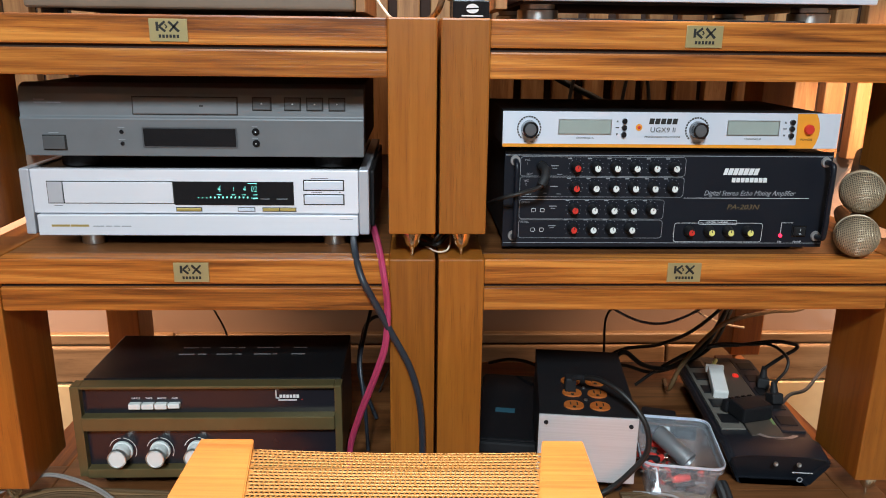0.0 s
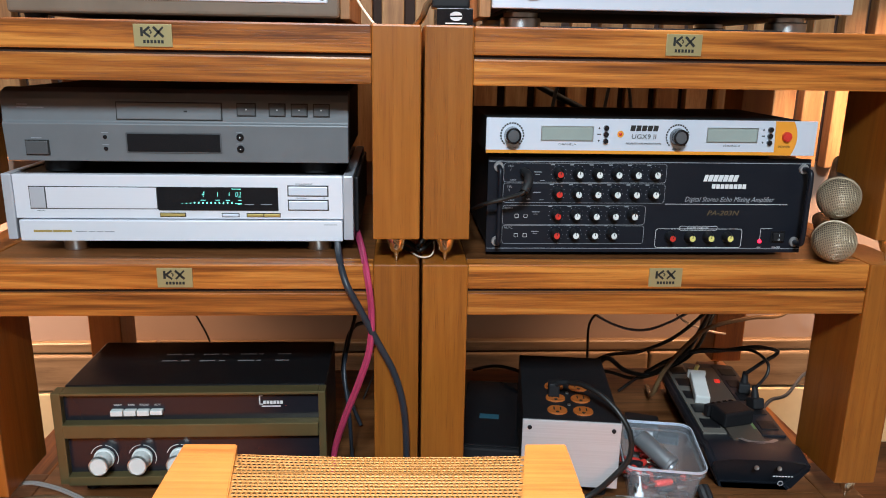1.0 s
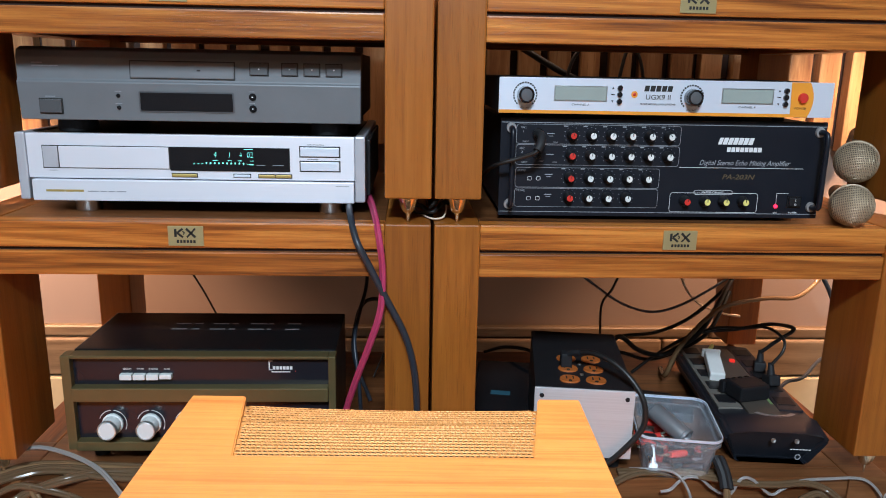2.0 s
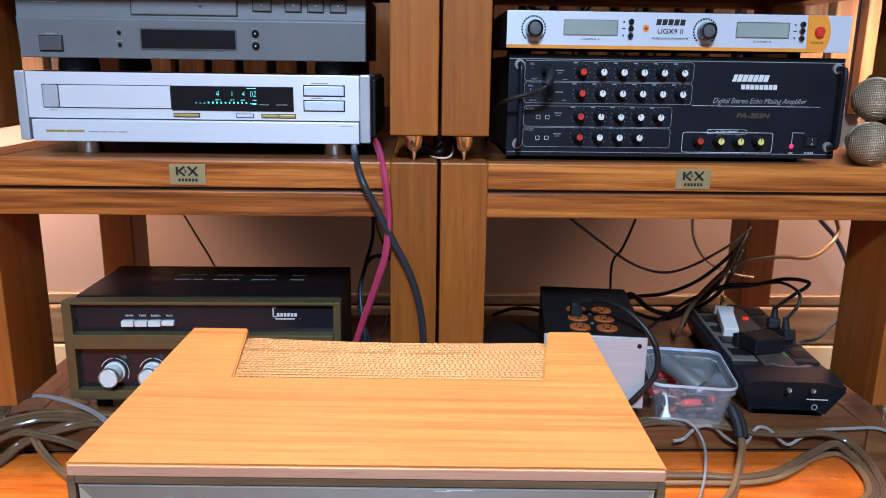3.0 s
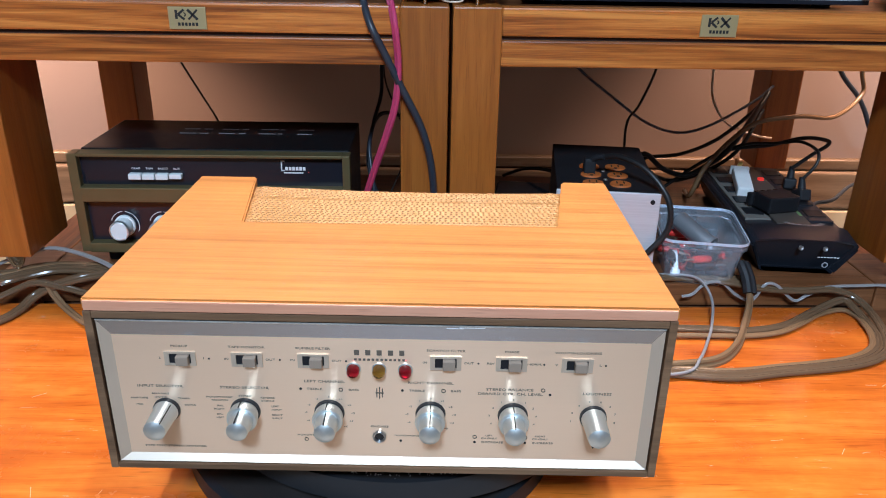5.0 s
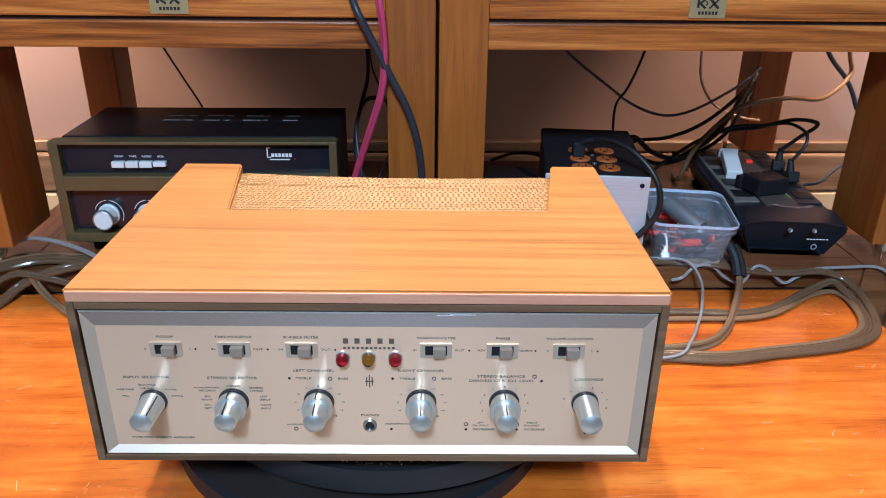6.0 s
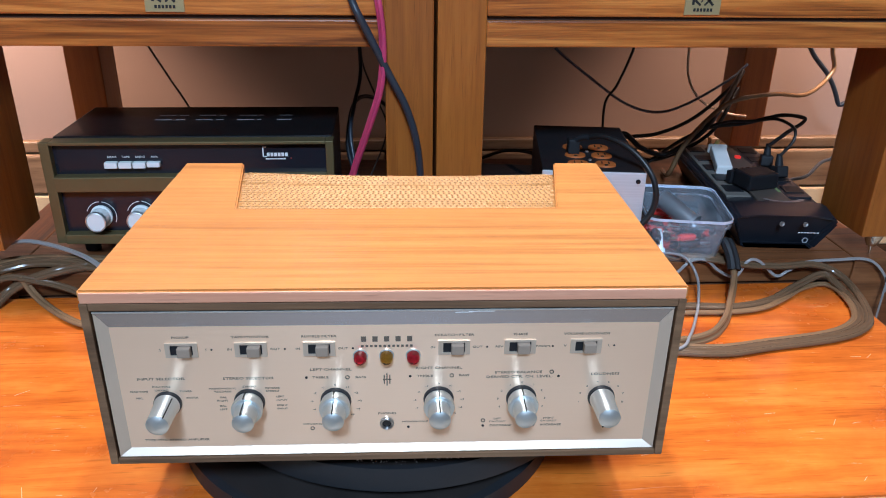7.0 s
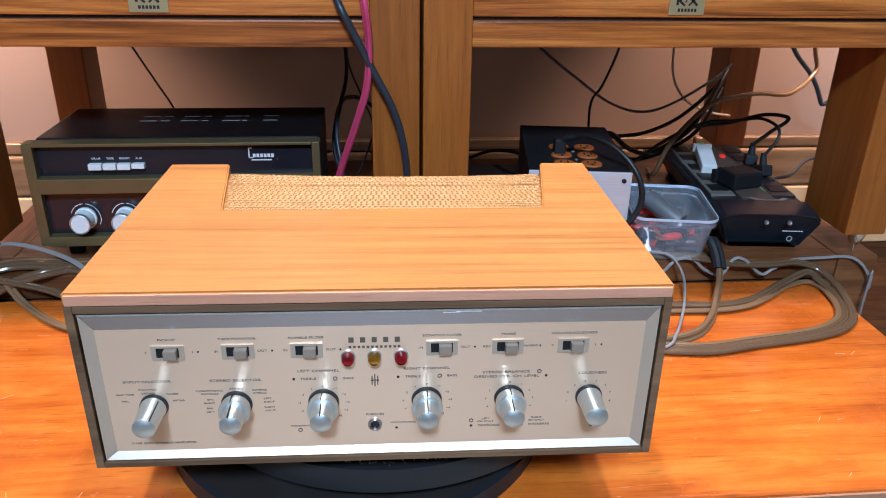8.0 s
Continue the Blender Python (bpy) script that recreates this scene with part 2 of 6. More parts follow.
cream_cable = plain("cream_cable", (0.84, 0.66, 0.50), 0.35)
barrel_dark = plain("barrel_dark", (0.20, 0.21, 0.23), 0.34, 0.7)
mic_mesh = plain("mic_mesh", (0.50, 0.39, 0.27), 0.46, 0.45)
mic_core = plain("mic_core", (0.11, 0.085, 0.06), 0.8)

# ---- shaping helpers ----


def part(name, bm, material, parent=None, label="", smooth=False):
    me = bpy.data.meshes.new(name)
    bm.normal_update()
    bm.to_mesh(me)
    bm.free()
    if smooth:
        me.polygons.foreach_set("use_smooth", [True] * len(me.polygons))
        me.set_sharp_from_angle(angle=radians(38))
    me.materials.append(material)
    ob = new(name, me)
    if parent is not None:
        ob.parent = parent
    if label:
        tagged(ob, label)
    return ob


def thing(name, m, label, category, group="", kind=""):
    ob = new(name)
    ob.empty_display_size = 0.02
    ob.matrix_world = m
    return tagged(ob, label, category, group, kind)


def box(x0, x1, y0, y1, z0, z1, bevel=0.0, bm=None, segs=2):
    bm = bm or bmesh.new()
    made = bmesh.ops.create_cube(bm, size=1.0)["verts"]
    for v in made:
        v.co = Vector((x0 + (v.co.x + 0.5) * (x1 - x0), y0 + (v.co.y + 0.5) * (y1 - y0), z0 + (v.co.z + 0.5) * (z1 - z0)))
    if bevel:
        es = list({e for v in made for e in v.link_edges})
        bmesh.ops.bevel(bm, geom=es, offset=bevel, segments=segs, affect="EDGES", profile=0.6)
    return bm


def lathe(profile, m=Matrix(), segs=32, bm=None):
    """A turned solid about local z: profile of (radius, height), bottom to top, closed where the radius is 0."""
    bm = bm or bmesh.new()
    rings = []
    for r, z in profile:
        if r < 1e-6:
            rings.append([bm.verts.new(m @ Vector((0, 0, z)))])
        else:
            rings.append([bm.verts.new(m @ Vector((r * math.cos(2 * math.pi * i / segs), r * math.sin(2 * math.pi * i / segs), z))) for i in range(segs)])
    for a, b in zip(rings, rings[1:]):
        for i in range(segs):
            j = (i + 1) % segs
            if len(a) == 1 and len(b) == 1:
                continue
            if len(a) == 1:
                bm.faces.new((a[0], b[i], b[j]))
            elif len(b) == 1:
                bm.faces.new((a[j], a[i], b[0]))
            else:
                bm.faces.new((a[i], b[i], b[j], a[j]))
    if len(rings[0]) > 1 and len(rings[-1]) > 1:
        for i in range(segs):
            j = (i + 1) % segs
            bm.faces.new((rings[-1][i], rings[0][i], rings[0][j], rings[-1][j]))
    else:
        for end in (rings[0], rings[-1]):
            if len(end) > 1:
                bm.faces.new(end)
    bmesh.ops.recalc_face_normals(bm, faces=bm.faces)
    return bm


TO_FRONT = Matrix.Rotation(radians(90), 4, "X")      # local z of a turned solid points to the viewer (-y)


def knob_at(x, y, z):
    return Matrix.Translation((x, y, z)) @ TO_FRONT


def curve_points(pts, step=10):
    """A smooth line through the points."""
    p = [Vector(q) for q in pts]
    p = [p[0] * 2 - p[1], *p, p[-1] * 2 - p[-2]]
    out = []
    for i in range(1, len(p) - 2):
        a, b, c, d = p[i - 1:i + 3]
        for k in range(step):
            t = k / step
            out.append(0.5 * ((2 * b) + (c - a) * t + (2 * a - 5 * b + 4 * c - d) * t * t + (3 * b - a - 3 * c + d) * t ** 3))
    out.append(p[-2])
    return out


def ring_section(r, segs=10):
    return [(r * math.cos(2 * math.pi * i / segs), r * math.sin(2 * math.pi * i / segs)) for i in range(segs)]


def twin_section(r, gap=1.0, segs=8):
    """Two cores side by side, as in flat loudspeaker wire."""
    d = r * gap
    right = [(d + r * math.cos(a), r * math.sin(a)) for a in np.linspace(-math.pi * 0.80, math.pi * 0.80, segs)]
    left = [(-x, -y) for x, y in right]
    return right + left


def cable(pts, section, bm=None, step=10, up=(0, 0, 1)):
    bm = bm or bmesh.new()
    line = curve_points(pts, step)
    rings = []
    n = Vector(up)
    for i, q in enumerate(line):
        t = (line[min(i + 1, len(line) - 1)] - line[max(i - 1, 0)]).normalized()
        n = (n - t * n.dot(t))
        n = n.normalized() if n.length > 1e-5 else t.orthogonal().normalized()
        s = t.cross(n)
        rings.append([bm.verts.new(q + s * u + n * v) for u, v in section])
    k = len(section)
    for a, b in zip(rings, rings[1:]):
        for i in range(k):
            bm.faces.new((a[i], a[(i + 1) % k], b[(i + 1) % k], b[i]))
    bm.faces.new(rings[0][::-1])
    bm.faces.new(rings[-1])
    bmesh.ops.recalc_face_normals(bm, faces=bm.faces)
    return bm


def cable_thing(name, pts, section, material, label, parts=(), up=(0, 0, 1), category="cable"):
    ob = part(name, cable(pts, section, up=up), material, None, label, True)
    return tagged(ob, label, category)


def lettering(words, at, size, material, parent, name="lettering", m=None, align="CENTER", shear=0.0, width=1.0, bold=0.0):
    """Printed words on a face that looks to -y, as a thin mesh."""
    cu = bpy.data.curves.new(name, "FONT")
    cu.body, cu.size, cu.align_x, cu.align_y, cu.shear = words, size, align, "CENTER", shear
    cu.resolution_u, cu.extrude, cu.offset = 2, 0.00008, bold * size
    tmp = bpy.data.objects.new(name, cu)
    me = bpy.data.meshes.new_from_object(tmp)
    bpy.data.objects.remove(tmp)
    bpy.data.curves.remove(cu)
    me.transform((m or Matrix()) @ Matrix.Translation(at) @ TO_FRONT @ Matrix.Diagonal((width, 1, 1, 1)))
    me.materials.clear()
    me.materials.append(material)
    ob = new(name, me)
    ob.parent = parent
    return ob


def bars(rects, y, material, parent, name="printed_bar", thick=0.0003):
    """Flat printed bars on a face that looks to -y: (x0, x1, z0, z1)."""
    for x0, x1, z0, z1 in rects:
        part(name, box(x0, x1, y - thick, y + 0.0002, z0, z1), material, parent)


def outline(x0, x1, z0, z1, y, w, material, parent, name="printed_frame", r=0.004):
    """A thin printed line round a rectangle with rounded corners."""
    bm = bmesh.new()
    pts = []
    for cx, cz, a0 in ((x1 - r, z1 - r, 0), (x0 + r, z1 - r, 90), (x0 + r, z0 + r, 180), (x1 - r, z0 + r, 270)):
        for k in range(5):
            a = radians(a0 + 22.5 * k)
            pts.append((cx + r * math.cos(a), cz + r * math.sin(a), math.cos(a), math.sin(a)))
    a = [bm.verts.new((p[0], y - 0.0003, p[1])) for p in pts]
    b = [bm.verts.new((p[0] - p[2] * w, y - 0.0003, p[1] - p[3] * w)) for p in pts]
    n = len(pts)
    for i in range(n):
        bm.faces.new((a[i], a[(i + 1) % n], b[(i + 1) % n], b[i]))
    return part(name, bm, material, parent)

# ---- the room ----


def slab(name, x0, x1, y0, y1, z0, z1, material, label):
    return tagged(part(name, box(x0, x1, y0, y1, z0, z1), material), label, name.split("_")[0], kind="structure")


slab("floor", -ROOM_X - 0.1, ROOM_X + 0.1, ROOM_Y - 0.1, WALL_Y + 0.1, FLOOR - 0.1, FLOOR, floor_beige, "plain unseen floor, its beige picked to reflect in the amplifier panel")
slab("ceiling", -ROOM_X - 0.1, ROOM_X + 0.1, ROOM_Y - 0.1, WALL_Y + 0.1, CEIL, CEIL + 0.1, ceiling_paint, "plain off-white ceiling above the racks")
wall_north = slab("wall_north", -ROOM_X - 0.1, ROOM_X + 0.1, WALL_Y, WALL_Y + 0.1, FLOOR, CEIL, wall_paint, "peach painted wall with wooden slats behind the racks")
slab("wall_south", -ROOM_X - 0.1, ROOM_X + 0.1, ROOM_Y - 0.1, ROOM_Y, FLOOR, CEIL, room_paint, "plain beige wall facing the racks")
slab("wall_west", -ROOM_X - 0.1, -ROOM_X, ROOM_Y, WALL_Y, FLOOR, CEIL, room_paint, "plain beige side wall of the room")
slab("wall_east", ROOM_X, ROOM_X + 0.1, ROOM_Y, WALL_Y, FLOOR, CEIL, room_paint, "plain beige side wall of the room")

strip_cream = plain("strip_cream", (0.52, 0.37, 0.21), 0.6)
# vertical slats on the upper part of the wall, over a dark backing
part("slat_backing", box(-1.45, 1.75, WALL_Y - 0.012, WALL_Y + 0.002, 0.367, 1.55), slat_gap, wall_north, "dark backing between the slats")
slat_meshes = []
for w in (0.044, 0.047, 0.038):
    s = part("slat", box(-w / 2, w / 2, -0.030, 0.0, 0.0, 1.20, 0.003), slat_wood, wall_north)
    slat_meshes.append(s.data)
    bpy.data.objects.remove(s)
rng = random.Random(4)
for i in range(51):
    s = new("slat", slat_meshes[(0, 1, 0, 0, 2)[i % 5]])
    s.parent = wall_north
    s.location = (-1.41 + 0.0622 * i, WALL_Y - 0.010 - rng.random() * 0.006, 0.360 - rng.random() * 0.004)
# timber dado below
for i in range(6):
    x = -1.80 + 0.60 * i
    part("dado_panel", box(x + 0.109, x + 0.705, WALL_Y - 0.020, WALL_Y, -0.066, -0.042, 0.006, segs=3), dado_tan, wall_north)
    part("dado_panel", box(x, x + 0.598, WALL_Y - 0.026, WALL_Y, -0.154, -0.0685, 0.008, segs=4), dado_tan, wall_north)
part("skirting_strip", box(-1.6, 1.75, WALL_Y - 0.03, WALL_Y, -0.30, -0.158, 0.003), strip_cream, wall_north, "cream strip along the foot of the panelling")

# Panel added so that the wall is dark brown below the skirting.
part("lower_panel", box(-ROOM_X, ROOM_X, WALL_Y - 0.016, WALL_Y, FLOOR, -0.3004), shelf_wood, wall_north, "dark brown lower part of the wall")

# ---- equipment racks ----
RACK_Y0, RACK_Y1 = 0.441, 0.945
LEG_W, LEG_D, LEG_D2 = 0.0575, 0.11, 0.075


def spike_mesh(parent, x, y, z):
    m = Matrix.Translation((x, y, z))
    s = part("spike", lathe([(0.0, 0.0), (0.0012, 0.001), (0.0034, 0.012), (0.0060, 0.013), (0.0085, 0.017), (0.0130, 0.031), (0.0, 0.0315)], m, 20), spike_brass, parent, "conical brass spike foot", True)
    return s


def rack(x0, x1, z0, z1, label, badge_x=None, feet=True):
    """A timber rack tier: four legs, a double front rail with a groove coloured dark for shade, side and rear rails and
    a shelf board.
    """
    cx = (x0 + x1) / 2
    r = thing("equipment_rack", Matrix.Translation((cx, RACK_Y0, z0)), label, "rack", "stacked rack tiers")
    a, b, h, d = x0 - cx, x1 - cx, z1 - z0, RACK_Y1 - RACK_Y0
    low = 0.032 if feet else 0.0
    # Legs of the lowest tier take the darker wood, with shade in its colour.
    for lx0, lx1 in ((a, a + LEG_W), (b - LEG_W, b)):
        for y0, y1 in ((0, LEG_D), (d - LEG_D2, d)):
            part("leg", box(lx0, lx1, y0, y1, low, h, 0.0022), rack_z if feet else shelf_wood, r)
            if feet:
                spike_mesh(r, (lx0 + lx1) / 2, y0 + 0.017 if y0 == 0 else y1 - 0.03, 0)
    i0, i1 = a + LEG_W, b - LEG_W
    # Lowest front rails: shade is put into the colour with the darker wood.
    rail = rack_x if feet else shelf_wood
    part("front_rail", box(i0, i1, 0.0025, 0.030, h - 0.033, h - 0.0005, 0.0020), rail, r)
    part("front_rail", box(i0, i1, 0.0025, 0.030, h - 0.0680, h - 0.0375, 0.0020), rail, r)
    part("groove_strip", box(i0, i1, 0.008, 0.028, h - 0.039, h - 0.031), groove_shade, r, "groove between the two rails, its shade put in as dark colour")
    part("rear_rail", box(i0, i1, d - 0.03, d - 0.004, h - 0.0645, h - 0.012, 0.0015), rack_x, r)
    for sx0, sx1 in ((a + 0.003, a + LEG_W - 0.0005), (b - LEG_W + 0.0005, b - 0.003)):
        part("side_rail", box(sx0, sx1, LEG_D + 0.0005, d - LEG_D2 - 0.0005, h - 0.0645, h - 0.001, 0.0015), rack_y, r)
    part("shelf_board", box(i0, i1, 0.031, d - 0.0305, h - 0.030, h - 0.001, 0.001), shelf_wood, r, "dark brown shelf board")
    if badge_x is not None:
        bx, bz = badge_x - cx, h - 0.0175
        g = part("badge", box(bx - 0.0215, bx + 0.0215, 0.0008, 0.0030, bz - 0.0125, bz + 0.0125, 0.0006), badge_brass, r, "small brass maker's badge")
        k = bmesh.new()

        def stroke(p, q, w):
            p, q = Vector(p), Vector(q)
            n = Vector((-(q - p).y, (q - p).x)).normalized() * w / 2
            vs = [k.verts.new((bx + c.x, 0.0004, bz + c.y)) for c in (p - n, q - n, q + n, p + n)]
            k.faces.new(vs)
        U = 0.001
        for p, q, w in (((-12, -1), (-12, 9), 3), ((-10, 4), (-3, 9.5), 2.6), ((-10, 4), (-3, -1.5), 2.6), ((1, 9.5), (12, -1.5), 3), ((12, 9.5), (1.5, -1.5), 2.2), ((-3.4, 6.4), (-1.2, 4.2), 1.4), ((-3, 2), (-0.8, 4.2), 1.4)):
            stroke((p[0] * U, p[1] * U), (q[0] * U, q[1] * U), w * U)
        for q in range(6):
            stroke(((-11 + 4 * q) * U, -6.6 * U), ((-8.2 + 4 * q) * U, -6.6 * U), 3.6 * U)
        bmesh.ops.recalc_face_normals(k, faces=k.faces)
        part("badge_mark", k, black_ink, g, "black geometric emblem")
    return r


LX0, LX1, RX0, RX1 = -0.5350, 0.0585, 0.0625, 0.7005
Z_LOW, Z_MID, Z_TOP = -0.026, 0.325, 0.612
rack(LX0, LX1, FLOOR, Z_LOW, "lowest tier of a brown hi-fi rack, shade put into its darker wood", feet=False)
rack(RX0, RX1, FLOOR, Z_LOW, "lowest tier of a brown hi-fi rack, shade put into its darker wood", feet=False)
rack(LX0, LX1, Z_LOW, Z_MID, "middle tier of a brown wooden rack on brass spikes", -0.2425)
rack(RX0, RX1, Z_LOW, Z_MID, "middle tier of a brown wooden rack on brass spikes", 0.3735)
rack(LX0, LX1, Z_MID, Z_TOP, "upper tier of a brown wooden rack on brass spikes", -0.2460)
rack(RX0, RX1, Z_MID, Z_TOP, "upper tier of a brown wooden rack on brass spikes", 0.3690)

# ---- table ----
TABLE = -0.055


def table():
    t = thing("display_table", Matrix.Translation((-0.30, 0.22, FLOOR)), "polished orange-brown wooden table with scratches, before the racks", "table")
    h = TABLE - FLOOR
    part("tabletop", box(-0.92, 0.912, -0.192, 0.212, h - 0.028, h, 0.004, segs=3), table_wood, t, "glossy scratched orange wood top")
    part("front_edge", box(-0.918, 0.903, -0.1945, -0.1922, h - 0.026, h - 0.004), table_edge, t, "pale worn front edge")
    part("apron", box(-0.86, 0.845, -0.15, -0.125, h - 0.11, h - 0.028), walnut, t)
    part("apron", box(-0.86, 0.845, 0.135, 0.16, h - 0.11, h - 0.028), walnut, t)
    r = random.Random(21)
    for i in range(11):
        mark = box(-r.uniform(0.002, 0.010), r.uniform(0.002, 0.010), -0.00028, 0.00028, -0.0003, 0.0001)
        x = r.uniform(-0.10, 0.07) if i % 2 else r.uniform(0.53, 0.86)
        mark.transform(Matrix.Translation((x, -0.18 + 0.24 * r.random() ** 1.4, h)) @ Matrix.Rotation(r.gauss(0.6, 0.8), 4, "Z"))
        part("scratch", mark, scratch_pale, t, "pale scratch in the varnish")
    for x in (-0.87, 0.80):
        for y in (-0.155, 0.115):
            part("leg", box(x, x + 0.05, y, y + 0.05, 0, h - 0.028, 0.003), walnut, t)


table()


def turntable():
    t = thing("turntable_stand", Matrix.Translation((0.012, 0.214, TABLE)), "dusty black round two-tier swivel stand under the amplifier", "stand")
    OFF = Matrix.Translation((-0.029, -0.036, 0.0))
    part("base_disc", lathe([(0.0, 0.0), (0.173, 0.0), (0.177, 0.004), (0.177, 0.014), (0.174, 0.018), (0.0, 0.018)], OFF, segs=96), disc_top, t, "", True)
    part("base_rim", lathe([(0.1740, 0.0005), (0.1815, 0.001), (0.1815, 0.0185), (0.1740, 0.019)], OFF, segs=96), disc_rim, t, "dark grey rim", True)
    part("bearing", lathe([(0.0, 0.018), (0.09, 0.018), (0.09, 0.036), (0.0, 0.036)], segs=48), rubber, t, "", True)
    part("upper_disc", lathe([(0.0, 0.036), (0.195, 0.036), (0.195, 0.0562), (0.0, 0.0565)], segs=96), disc_top, t, "black felted disc flecked with dust", True)
    part("upper_rim", lathe([(0.1940, 0.034), (0.1990, 0.035), (0.2000, 0.050), (0.1990, 0.0575), (0.1940, 0.0575)], segs=96), disc_rim, t, "dark grey rim", True)
    flecks = bmesh.new()
    r = random.Random(8)
    for i in range(190):
        a, q = radians(-90 + r.uniform(-42, 42)), 0.200 - 0.05 * r.random() ** 2
        if r.random() < 0.5:
            q = 0.191 - 0.004 * r.random()
        x, y, s = q * math.cos(a), q * math.sin(a), r.uniform(0.0002, 0.0006)
        if q > 0.1935:
            continue
        box(x - s * r.uniform(0.6, 1.6), x + s, y - s, y + s, 0.0566, 0.0568 + s * 0.4, bm=flecks)
    tagged(part("dust_fleck", flecks, white_plastic, t), "pale flecks of dust", kind="stuff")


turntable()

# ---- vintage amplifier on the swivel stand ----


def vintage_amplifier():
    W, D, H = 0.4136, 0.277, 0.1436
    t = thing("stereo_amplifier", pose(0.0011, 0.0, 0.0262, 0, 0, -1.6), "vintage stereo amplifier in a teak case with champagne front panel", "amplifier")
    x = W / 2
    top0 = H - 0.0095
    # case
    part("side_panel", box(-x + 0.0004, -x + 0.0062, -0.0012, D, 0.0, top0, 0.0008), walnut, t, "dark walnut case side")
    part("side_panel", box(x - 0.0062, x - 0.0004, -0.0012, D, 0.0, top0, 0.0008), walnut, t, "dark walnut case side")
    part("bottom_panel", box(-x + 0.0063, x - 0.0063, -0.0010, D, 0.0, 0.0048, 0.0006), walnut, t)
    part("top_rail", box(-x + 0.0063, x - 0.0063, -0.0010, 0.02, top0 - 0.0056, top0 - 0.0002, 0.0006), walnut, t)
    part("inner_frame", box(-x + 0.0064, x - 0.0064, 0.0135, 0.016, 0.005, top0 - 0.0058), black_matt, t, "black recess round the front panel")
    part("rear_panel", box(-x + 0.0076, x - 0.0076, 0.15, 0.156, 0.006, top0 - 0.012), black_matt, t)
    # top with a flared cut-out at the back
    bm = bmesh.new()
    c = 0.0045
    plan = [(-x, 0.0), (x, 0.0), (x, D), (x - 0.0445, D), (x - 0.0645, 0.152), (-x + 0.0750, 0.150), (-x + 0.0570, D), (-x, D)]
    base = [bm.verts.new((px, py, top0)) for px, py in plan]
    f = bm.faces.new(base)
    ext = bmesh.ops.extrude_face_region(bm, geom=[f])
    bmesh.ops.translate(bm, vec=(0, 0, H - top0), verts=[v for v in ext["geom"] if isinstance(v, bmesh.types.BMVert)])
    bmesh.ops.recalc_face_normals(bm, faces=bm.faces)
    bmesh.ops.bevel(bm, geom=[e for e in bm.edges], offset=0.0013, segments=2, affect="EDGES")
    part("top_panel", bm, teak_top, t, "oiled teak top with a cut-out at the back")
    part("top_lipping", box(-x + 0.0015, x - 0.0015, -0.0012, 0.004, top0 + 0.0003, H - 0.0014, 0.0009), teak_edge, t, "pinkish worn front lipping")
    part("chassis", box(-x + 0.012, x - 0.012, 0.157, D - 0.012, 0.006, H - 0.028, 0.002), chassis_brown, t, "dark brown chassis under the grille")
    # expanded-metal grille that dips towards the back
    bm = bmesh.new()
    px, py = 0.0050, 0.0062
    gy0, gy1 = 0.1490, D - 0.006
    rows = int((gy1 - gy0) / py)

    def gz(gx, gy):
        s = (gy - gy0) / (gy1 - gy0)
        u = gx / 0.15
        return H - 0.0035 - 0.006 * s * s * (1.15 - 0.5 * u * u) - 0.0025 * s * (0.5 + 0.5 * u)

    def vert(gx, gy):
        return bm.verts.new((gx, gy, gz(gx, gy)))
    for r in range(rows):
        y0 = gy0 + r * py
        s = (y0 - gy0) / (gy1 - gy0)
        xl, xr = -x + 0.0755 - 0.0180 * s, x - 0.0650 + 0.0200 * s
        n = int((xr - xl) / px)
        start = xl + ((xr - xl) - n * px) / 2 + (0.25 if r % 2 else -0.25) * px
        for e0, e1 in ((xl - 0.0012, start), (start + n * px, xr + 0.0012)):
            bm.faces.new([vert(*p) for p in ((e0, y0), (e1, y0), (e1, y0 + py), (e0, y0 + py))])
        for i in range(n):
            a = start + i * px
            o = [(a, y0 + py / 2), (a, y0 + py), (a + px, y0 + py), (a + px, y0 + py / 2), (a + px, y0), (a, y0)]
            cx, cy, hw, hh = a + px / 2, y0 + py / 2, px * 0.44, py * 0.40
            q = [(cx - hw, cy), (cx - hw * 0.45, cy + hh), (cx + hw * 0.45, cy + hh), (cx + hw, cy), (cx + hw * 0.45, cy - hh), (cx - hw * 0.45, cy - hh)]
            O = [vert(*p) for p in o]
            Q = [vert(*p) for p in q]
            for v in Q[4:]:
                v.co.z += 0.0009
            for v in Q[1:3]:
                v.co.z -= 0.0004
            for k in range(6):
                bm.faces.new((O[k], O[(k + 1) % 6], Q[(k + 1) % 6], Q[k]))
    bmesh.ops.remove_doubles(bm, verts=bm.verts, dist=0.0002)
    bmesh.ops.recalc_face_normals(bm, faces=bm.faces)
    g = part("vent_grille", bm, mesh_gold, t, "gold expanded-metal vent grille")
    so = g.modifiers.new("thickness", "SOLIDIFY")
    so.thickness = 0.0006
    # front panel: a dished plate with wide bevels
    P, Q = 0.1992, 0.1224
    z0 = 0.0054
    fx0, fx1, fz0, fz1 = -0.1918, 0.1916, z0 + 0.0050, z0 + 0.1076
    bm = bmesh.new()
    o = [bm.verts.new(v) for v in ((-P, 0.001, z0), (P, 0.001, z0), (P, 0.001, z0 + Q - 0.0015), (-P, 0.001, z0 + Q - 0.0015))]
    i = [bm.verts.new(v) for v in ((fx0, 0.0048, fz0), (fx1, 0.0048, fz0), (fx1, 0.0048, fz1), (fx0, 0.0048, fz1))]
    k = [bm.verts.new((v.co.x, 0.012, v.co.z)) for v in o]
